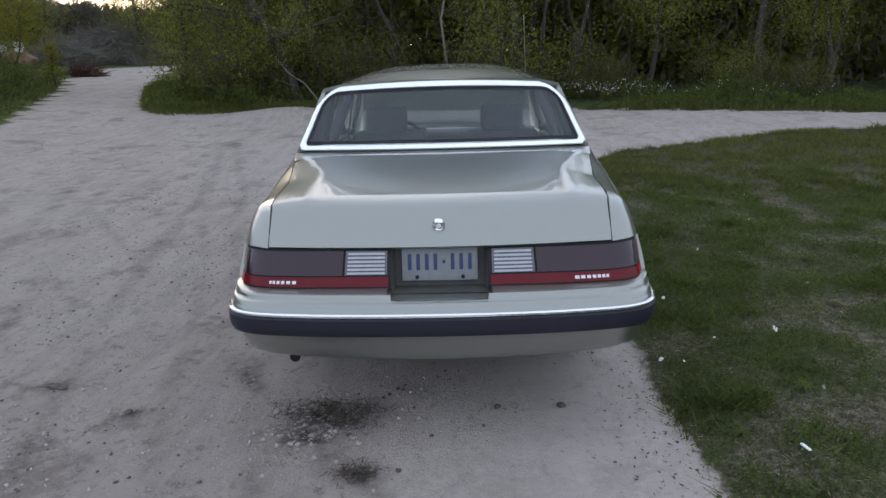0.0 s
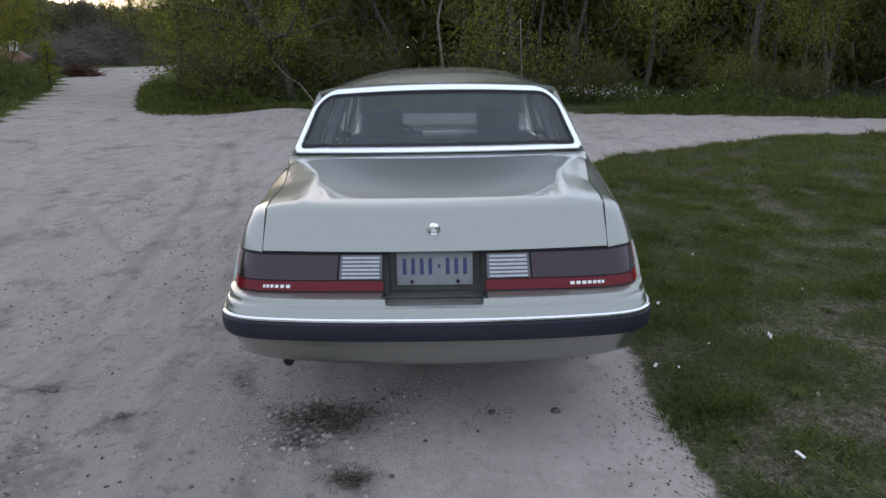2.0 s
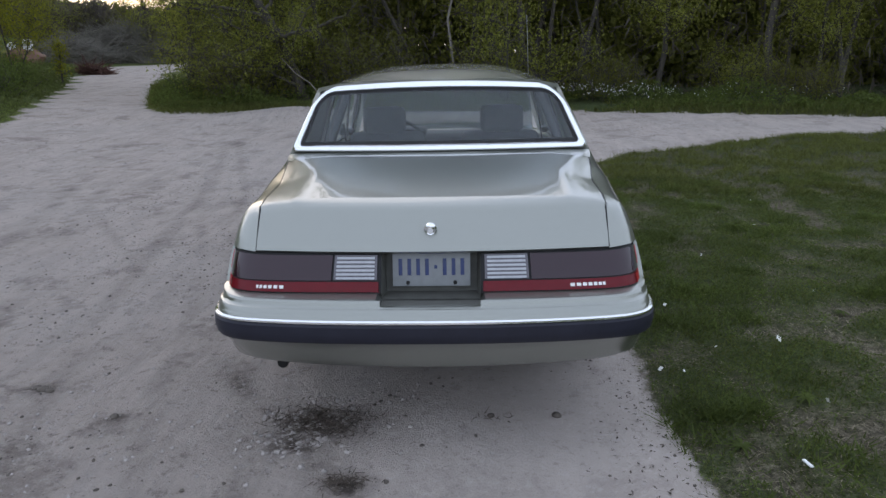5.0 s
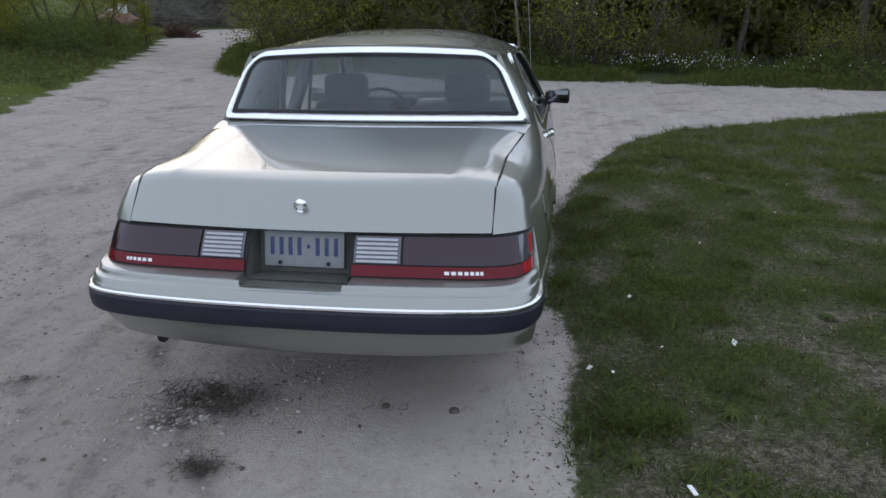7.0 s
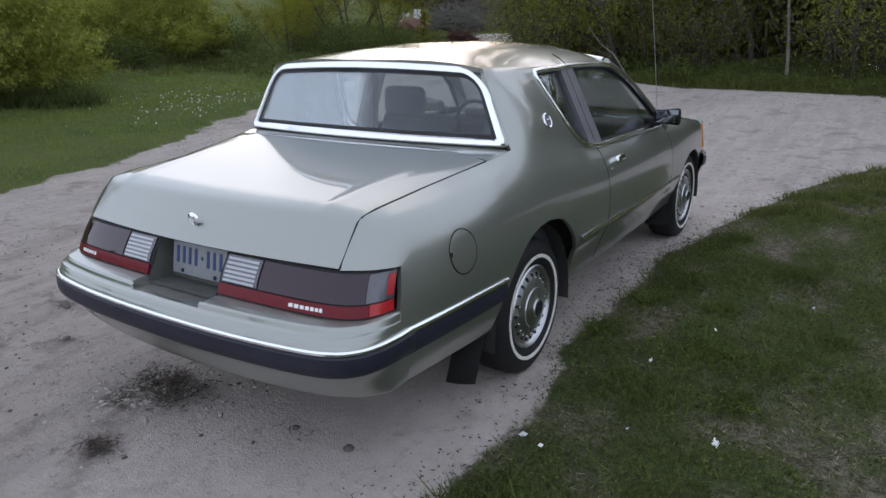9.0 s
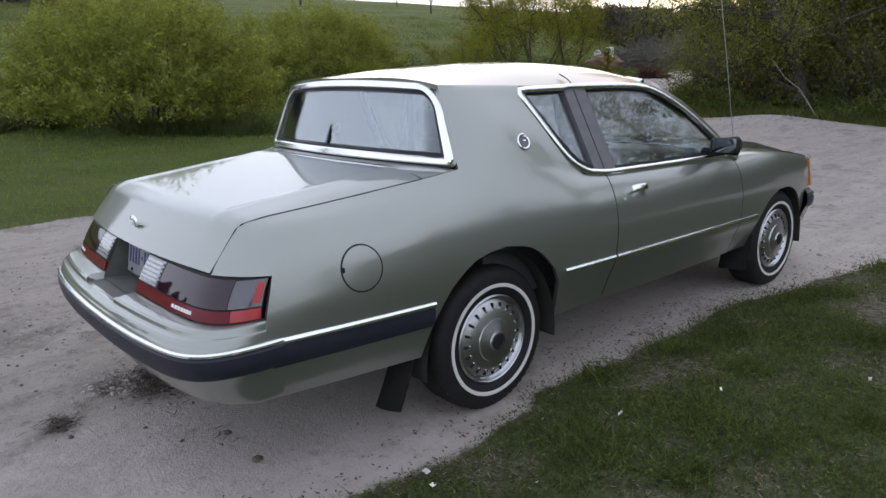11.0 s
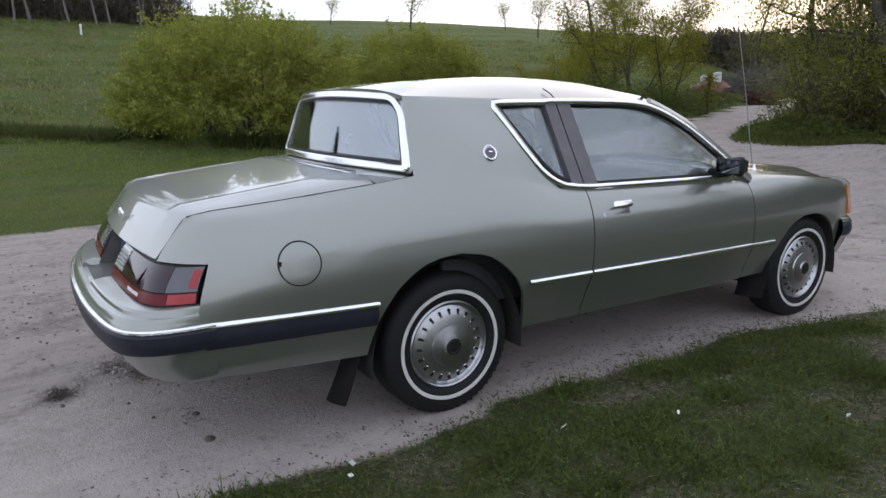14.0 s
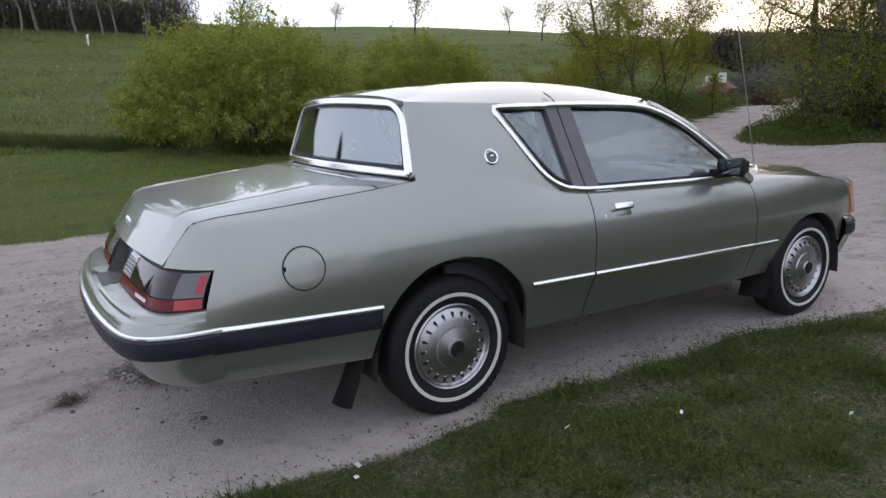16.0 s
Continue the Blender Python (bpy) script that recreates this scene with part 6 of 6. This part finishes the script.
v, f = low_leaves(185000, lawn_pick(0.8, 4.4, -2.6, 4.6, -0.08), 0.0102, 1.4, 53, 0.036, 0.7)
stuff_mesh("clover", v.tolist(), f.tolist(), HERB, "low clover cushions in the lawn", "grass")
dry_pick = lambda rr, n: [(x, y) for x, y in zip(rr.uniform(0.8, 4.6, n), rr.uniform(-2.6, 5.0, n)) if turf_depth(np.float64(x), np.float64(y)) > 0.0 and bareness(x, y) > rr.uniform(0.02, 0.9)]
v, f = low_leaves(80000, dry_pick, 0.0055, 7.0, 51, 0.012, 0.25)
stuff_mesh("dry_grass", v.tolist(), f.tolist(), STRAW, "dry pale thatch in the lawn", "grass")


def clump_pick(x0, x1, y0, y1, spots, rad):
    def pick(rr, n):
        cs = [(rr.uniform(x0, x1), rr.uniform(y0, y1)) for _ in range(spots * 6)]
        cs = [c for c in cs if turf_depth(np.float64(c[0]), np.float64(c[1])) > -0.02 and bareness(*c) < 0.45][:spots]
        out = []
        for c in cs:
            q = rad * rr.uniform(0.4, 1.3)
            for _ in range(n // spots):
                px, py = c[0] + rr.normal() * q, c[1] + rr.normal() * q
                if px - np.interp(py, EDGE_R_Y, EDGE_R_X) > -0.02:
                    out.append((px, py))
        return out
    return pick


v, f = tufts(36000, clump_pick(0.95, 4.5, -2.4, 4.5, 90, 0.11), 0.050, 0, 52, 0, 0.9, 0.16)
stuff_mesh("grass_tufts", v.tolist(), f.tolist(), HERB, "longer green tufts along the edge of the lawn", "grass")


def rosette(x, y, size, seed):
    """A flat weed: long toothed leaves spreading from one crown."""
    rr = np.random.default_rng(seed)
    bm = bmesh.new()
    for k in range(11):
        a = 2 * math.pi * k / 11 + rr.uniform(-0.25, 0.25)
        L = size * rr.uniform(0.7, 1.15)
        way, across = Vector((math.cos(a), math.sin(a), 0)), Vector((-math.sin(a), math.cos(a), 0))
        left, mid, right = [], [], []
        for i in range(8):
            u = i / 7
            c = way * (L * u) + Vector((0, 0, size * (0.55 * u - 0.62 * u * u) + 0.006))
            w = 0.0 if i == 0 else size * 0.11 * (0.35 + math.sin(math.pi * min(1.0, u * 0.9 + 0.05))) * (1.0 if i % 2 else 0.72) * (1 - 0.6 * u * u)
            left.append(c + across * w + Vector((0, 0, w * 0.4)))
            mid.append(c)
            right.append(c - across * w + Vector((0, 0, w * 0.4)))
        sheet(bm, [left, mid, right])
    bmesh.ops.remove_doubles(bm, verts=bm.verts, dist=1e-6)
    ob = part("weed_rosette", bm, HERB)
    ob.location = (x, y, land(x, y) + 0.004)
    return tagged(ob, "flat green weed rosette in the lawn", "weed", "weeds in the lawn")


for k, (x, y, size) in enumerate(((1.62, -0.98, 0.10), (1.22, -1.30, 0.11), (2.02, -0.35, 0.08), (1.48, 0.42, 0.09), (2.35, 0.15, 0.09), (2.75, -0.62, 0.07), (1.85, 1.25, 0.08), (2.6, 1.0, 0.09), (1.3, 1.9, 0.08), (3.0, 0.5, 0.08))):
    rosette(x, y, size * 0.62, 500 + k)
# lawn and pasture across the drive
for k, (args, n, size, width) in enumerate([((-9.0, -5.0, -6.0, 9.0), 90000, 0.040, 0.18), ((-12.5, -8.5, -12.0, 13.0), 60000, 0.05, 0.3)]):
    v, f = tufts(n, lawn_pick(*args, -0.6), size, 0, 60 + k, 0, 0.6, width)
    stuff_mesh("lawn_grass", v.tolist(), f.tolist(), MEADOW, "mown green lawn across the drive", "grass")


def bank_pick(lo, hi, back0, back1):
    def pick(rr, n):
        xs = rr.uniform(lo, hi, n)
        b = back0 + (back1 - back0) * rr.uniform(0, 1, n)
        return [(x, wood_line(x) + q) for x, q in zip(xs, b) if patch(x, wood_line(x) + q, 0.5, 9.0) > -0.45]
    return pick


def leafy_bank(n, pick, low, high, size, seed, scale=0.7):
    """Leaves of low plants, heaped where the ground is richer."""
    rr = np.random.default_rng(seed)
    c = []
    for x, y in pick(rr, n):
        h = low + high * max(0.0, patch(x, y, scale, 33.0) + 0.15)
        c.append((x, y, land(x, y) + h * rr.uniform(0.05, 1) ** 0.7))
    return leaf_quads(c, size, rr, -0.4, 2.2)


v, f = leafy_bank(70000, bank_pick(-9.0, 27.0, 0.1, 2.4), 0.12, 0.55, 0.032, 71)
stuff_mesh("verge_herbs", v.tolist(), f.tolist(), HERB, "leafy green plants on the bank below the wood", "herbs")
v, f = tufts(30000, bank_pick(-10.0, 27.0, -0.1, 1.1), 0.15, 0, 72, 0, 0.6, 0.14)
stuff_mesh("verge_grass", v.tolist(), f.tolist(), GRASS, "grass at the foot of the bank", "grass")
lanepick = lambda rr, n: [(x, y) for x, y in zip(rr.uniform(-19, -8.5, n), rr.uniform(8.5, 26, n)) if np.interp(y, EDGE_L_Y, EDGE_L_X) - x > 0.1 and patch(x, y, 0.4, 12.0) > -0.2]
v, f = leafy_bank(60000, lanepick, 0.12, 0.6, 0.042, 73, 0.6)
stuff_mesh("lane_herbs", v.tolist(), f.tolist(), ROUGH, "rough tall growth beside the lane", "herbs")
hedgepick = lambda rr, n: (lambda yy: [(x, y) for x, y in zip(rr.normal(0, 0.22, n) + np.interp(yy, [-9, -2, 3, 9], [-18.0, -12.8, -10.0, -7.8]), yy) if patch(x, y, 0.5, 14.0) > -0.5])(rr.uniform(-9, 4.2, n))
v, f = tufts(30000, hedgepick, 0.21, 0, 74, 0, 0.7, 0.12)
stuff_mesh("ditch_growth", v.tolist(), f.tolist(), ROUGH, "dark rough growth along the foot of the pasture", "herbs")
hillpick = lambda rr, n: [(x, y) for x, y in zip(-11.5 - 26 * rr.uniform(0, 1, n) ** 1.4, rr.uniform(-7, 30, n)) if patch(x, y, 0.25, 15.0) > -0.5 and np.interp(y, EDGE_L_Y, EDGE_L_X) - x > 0.6]
v, f = tufts(130000, hillpick, 0.075, 0, 75, 0, 0.8, 0.34)
stuff_mesh("pasture_grass", v.tolist(), f.tolist(), PASTURE, "rough uneven grass on the rising pasture", "grass")
tuftpick = lambda rr, n: [q for q in hillpick(rr, n) if patch(q[0] * 0.6, q[1], 0.8, 17.0) > 0.22]
v, f = tufts(70000, tuftpick, 0.11, 0, 77, 0, 0.6, 0.26)
stuff_mesh("rough_tufts", v.tolist(), f.tolist(), ROUGH, "dark green tufts on the rising pasture", "grass")
v, f = tufts(14000, hillpick, 0.12, 0, 76, 0, 0.8, 0.3)
stuff_mesh("pasture_straw", v.tolist(), f.tolist(), STRAW, "dry pale stalks on the rising pasture", "grass")
small = tree_proto("verge_shrub", 81, 1.25, 1.8, 4500, 0.039, HERB, BARK, "low dark leafy shrub beside the lane", 8, 0.1, 0.25, "shrub", False)
repeat(small, [(-11.4, 13.1, 0, 0.9), (-12.4, 14.8, 50, 1.1), (-13.3, 17.3, 120, 0.9), (-13.8, 14.4, 200, 1.1), (-14.9, 18.8, 20, 0.9), (-7.2, 15.2, 80, 0.7), (-5.7, 14.0, 140, 0.5), (-13.1, 10.5, 160, 1.0), (-12.6, 7.0, 90, 0.8)], "low shrubs")

# white flowers in the bank, and in the lawn across the drive
c = []
for _ in range(85):
    x = r.normal(3.6, 1.0) if r.uniform() < 0.75 else r.uniform(0.5, 9)
    y = wood_line(x) + r.uniform(0.5, 1.6)
    z = land(x, y) + r.uniform(0.2, 0.48)
    c += [(x + r.normal() * 0.06, y + r.normal() * 0.06, z + r.normal() * 0.04) for _ in range(5)]
for _ in range(260):
    x, y = r.normal(-8.2, 0.6), r.normal(5.4, 1.0)
    if turf_depth(np.float64(x), np.float64(y)) > 0.2:
        c.append((x, y, land(x, y) + 0.07))
v, f = leaf_quads(c, 0.024, r, 0.0, 1.0)
stuff_mesh("white_flowers", v.tolist(), f.tolist(), PETAL, "small white flowers in the grass", "flowers")

# marker posts in the pasture
for x, y in ((-29.3, 5.4), (-31.0, 1.6)):
    ob = tagged(part("marker_post", lathe([(0.0, -0.3), (0.11, -0.3), (0.11, 1.0), (0.14, 1.02), (0.14, 1.18), (0.06, 1.26), (0.0, 1.27)], 14, "z"), DRUMWHITE), "white marker post in the pasture", "post", "marker posts")
    ob.matrix_basis = pose(x, y, land(x, y)) @ Matrix.Scale(0.36, 4)


# ---- gravel, clods and litter ----
def stones(n, pick, lo, hi, material, label, seed):
    rr = np.random.default_rng(seed)
    ico = bmesh.new()
    bmesh.ops.create_icosphere(ico, subdivisions=1, radius=1.0)
    base = np.array([tuple(v.co) for v in ico.verts])
    faces = np.array([[v.index for v in fa.verts] for fa in ico.faces])
    ico.free()
    V, F, k = [], [], 0
    for x, y in pick(rr, n):
        s = lo + (hi - lo) * rr.uniform(0, 1) ** 3
        q = base * (1 + rr.normal(size=base.shape) * 0.16) * s * np.array([1, rr.uniform(0.6, 1), rr.uniform(0.4, 0.75)])
        a = rr.uniform(0, 6.28)
        q = q @ np.array([[math.cos(a), math.sin(a), 0], [-math.sin(a), math.cos(a), 0], [0, 0, 1]]) + (x, y, land(x, y) + s * 0.15)
        V.append(q)
        F.append(faces + k)
        k += len(base)
    return stuff_mesh("gravel", np.concatenate(V).tolist(), np.concatenate(F).tolist(), material, label, "gravel")


def drive_pick(x0, x1, y0, y1, thresh=-0.2):
    def pick(rr, n):
        xs, ys = rr.uniform(x0, x1, n), rr.uniform(y0, y1, n)
        d = turf_depth(xs, ys)
        return [(x, y) for x, y, dd in zip(xs, ys, d) if dd < 0.02 and patch(x, y, 0.8, 30.0) > thresh + rr.normal() * 0.3]
    return pick


stones(12000, drive_pick(-3.8, -0.1, -2.7, 5.0, 0.0), 0.0025, 0.015, STONE, "loose pale stones on the drive", 91)
stones(6000, drive_pick(-9.0, 6.0, 3.0, 12.0, -0.1), 0.006, 0.024, STONE, "loose pale stones on the drive", 92)
stones(5200, drive_pick(-3.8, 0.2, -2.6, 5.0, 0.05), 0.002, 0.013, DARKSTONE, "dark clods in the wheel ruts", 93)
spoil_pick = lambda rr, n: [(rr.normal(-3.7, 1.0), rr.normal(12.15, 0.42)) for _ in range(n)]
stones(160, spoil_pick, 0.008, 0.034, STONE, "clods and stones on the heap of spoil", 96)
heap_pick = lambda rr, n: [(rr.normal(-0.62, 0.14), rr.normal(-1.12, 0.16)) for _ in range(n)]
stones(260, heap_pick, 0.005, 0.017, STONE, "pebbles by the dry weeds", 95)
edge_pick = lambda rr, n: [(float(np.interp(y, EDGE_R_Y, EDGE_R_X)) + rr.normal() * 0.13 - 0.04, y) for y in rr.uniform(-2.4, 4.5, n)]
stones(550, edge_pick, 0.002, 0.010, DARKSTONE, "crumbs of dark soil along the lawn's edge", 94)
for x, y, s in ((0.239, -0.987, 0.017), (0.530, -0.995, 0.022), (-1.96, -0.71, 0.028), (-1.92, -0.72, 0.022), (-2.0, -0.69, 0.02), (-1.47, -0.98, 0.02)):
    bm = bmesh.new()
    bmesh.ops.create_icosphere(bm, subdivisions=2, radius=s)
    for v in bm.verts:
        v.co *= 1 + 0.3 * noise.noise(v.co * 60 + Vector((x * 9, y * 7, 0)))
        v.co.z *= 0.55
    ob = part("clod", bm, DARKSTONE)
    ob.location = (x, y, land(x, y) + s * 0.2)
    tagged(ob, "dark clod of earth on the gravel", "clod", "clods on the drive")

# dry weeds and twigs lying in the ruts
def twig_pile(cx, cy, rx, ry, count, seed, label):
    rr = np.random.default_rng(seed)
    bm = bmesh.new()
    for _ in range(count):
        x, y = cx + rr.normal() * rx, cy + rr.normal() * ry
        a = rr.uniform(0, 6.28)
        L = rr.uniform(0.012, 0.055)
        p = Vector((x, y, land(x, y) + 0.004 + abs(rr.normal()) * 0.010))
        limb(bm, bent(p, Vector((math.cos(a), math.sin(a), rr.normal() * 0.25)), L, 2, rr, 0.2), 0.0022, 0.001, 3)
    return tagged(part("dry_weeds", bm, DRYWEED), label, "dry weeds")


DRYWEED = bark_material("dry_weed", (0.035, 0.028, 0.022), (0.13, 0.10, 0.08))
twig_pile(-0.50, -1.04, 0.115, 0.075, 520, 101, "dark tangle of dry weeds on the gravel")
twig_pile(-0.33, -1.50, 0.045, 0.028, 130, 102, "small tangle of dry weeds on the gravel")
twig_pile(0.25, -1.02, 0.06, 0.03, 14, 103, "few thin twigs on the gravel")
rr = np.random.default_rng(104)
c = [(float(np.interp(y, EDGE_R_Y, EDGE_R_X)) + rr.normal() * 0.15 - 0.06, y) for y in np.concatenate([rr.uniform(-2.4, 4.5, 1500), rr.uniform(0.5, 2.6, 1200)])]
c = [(x, y, land(x, y) + 0.006) for x, y in c]
v, f = leaf_quads(c, 0.010, rr, 0.0, 2.2)
v[:, 2] = np.repeat([q[2] for q in c], 4) + (v[:, 2] - np.repeat([q[2] for q in c], 4)) * 0.3
stuff_mesh("leaf_litter", v.tolist(), f.tolist(), DRYWEED, "brown leaf litter along the lawn's edge", "litter")
c = [(1.432, -0.383), (1.757, -0.371), (1.189, -0.651), (1.336, 0.229), (1.519, 0.701), (1.09, -0.60), (2.3, 0.4), (1.9, 1.3), (2.6, 2.1), (1.7, -1.0), (3.0, 3.2)]
c = [(x, y, land(x, y) + 0.03) for x, y in c]
v, f = leaf_quads(c, 0.026, rr, 0.0, 1.2)
stuff_mesh("petals", v.tolist(), f.tolist(), PETAL, "scattered white petals on the lawn", "petals")
bm = box((0.020, 0.045, 0.008), (0, 0, 0), 0.004)
scrap = tagged(part("paper_scrap", bm, DRUMWHITE), "small crumpled white paper scrap on the lawn", "scrap")
scrap.location, scrap.rotation_euler = (1.383, -1.497, land(1.383, -1.497) + 0.035), (0.2, 0.3, 0.5)
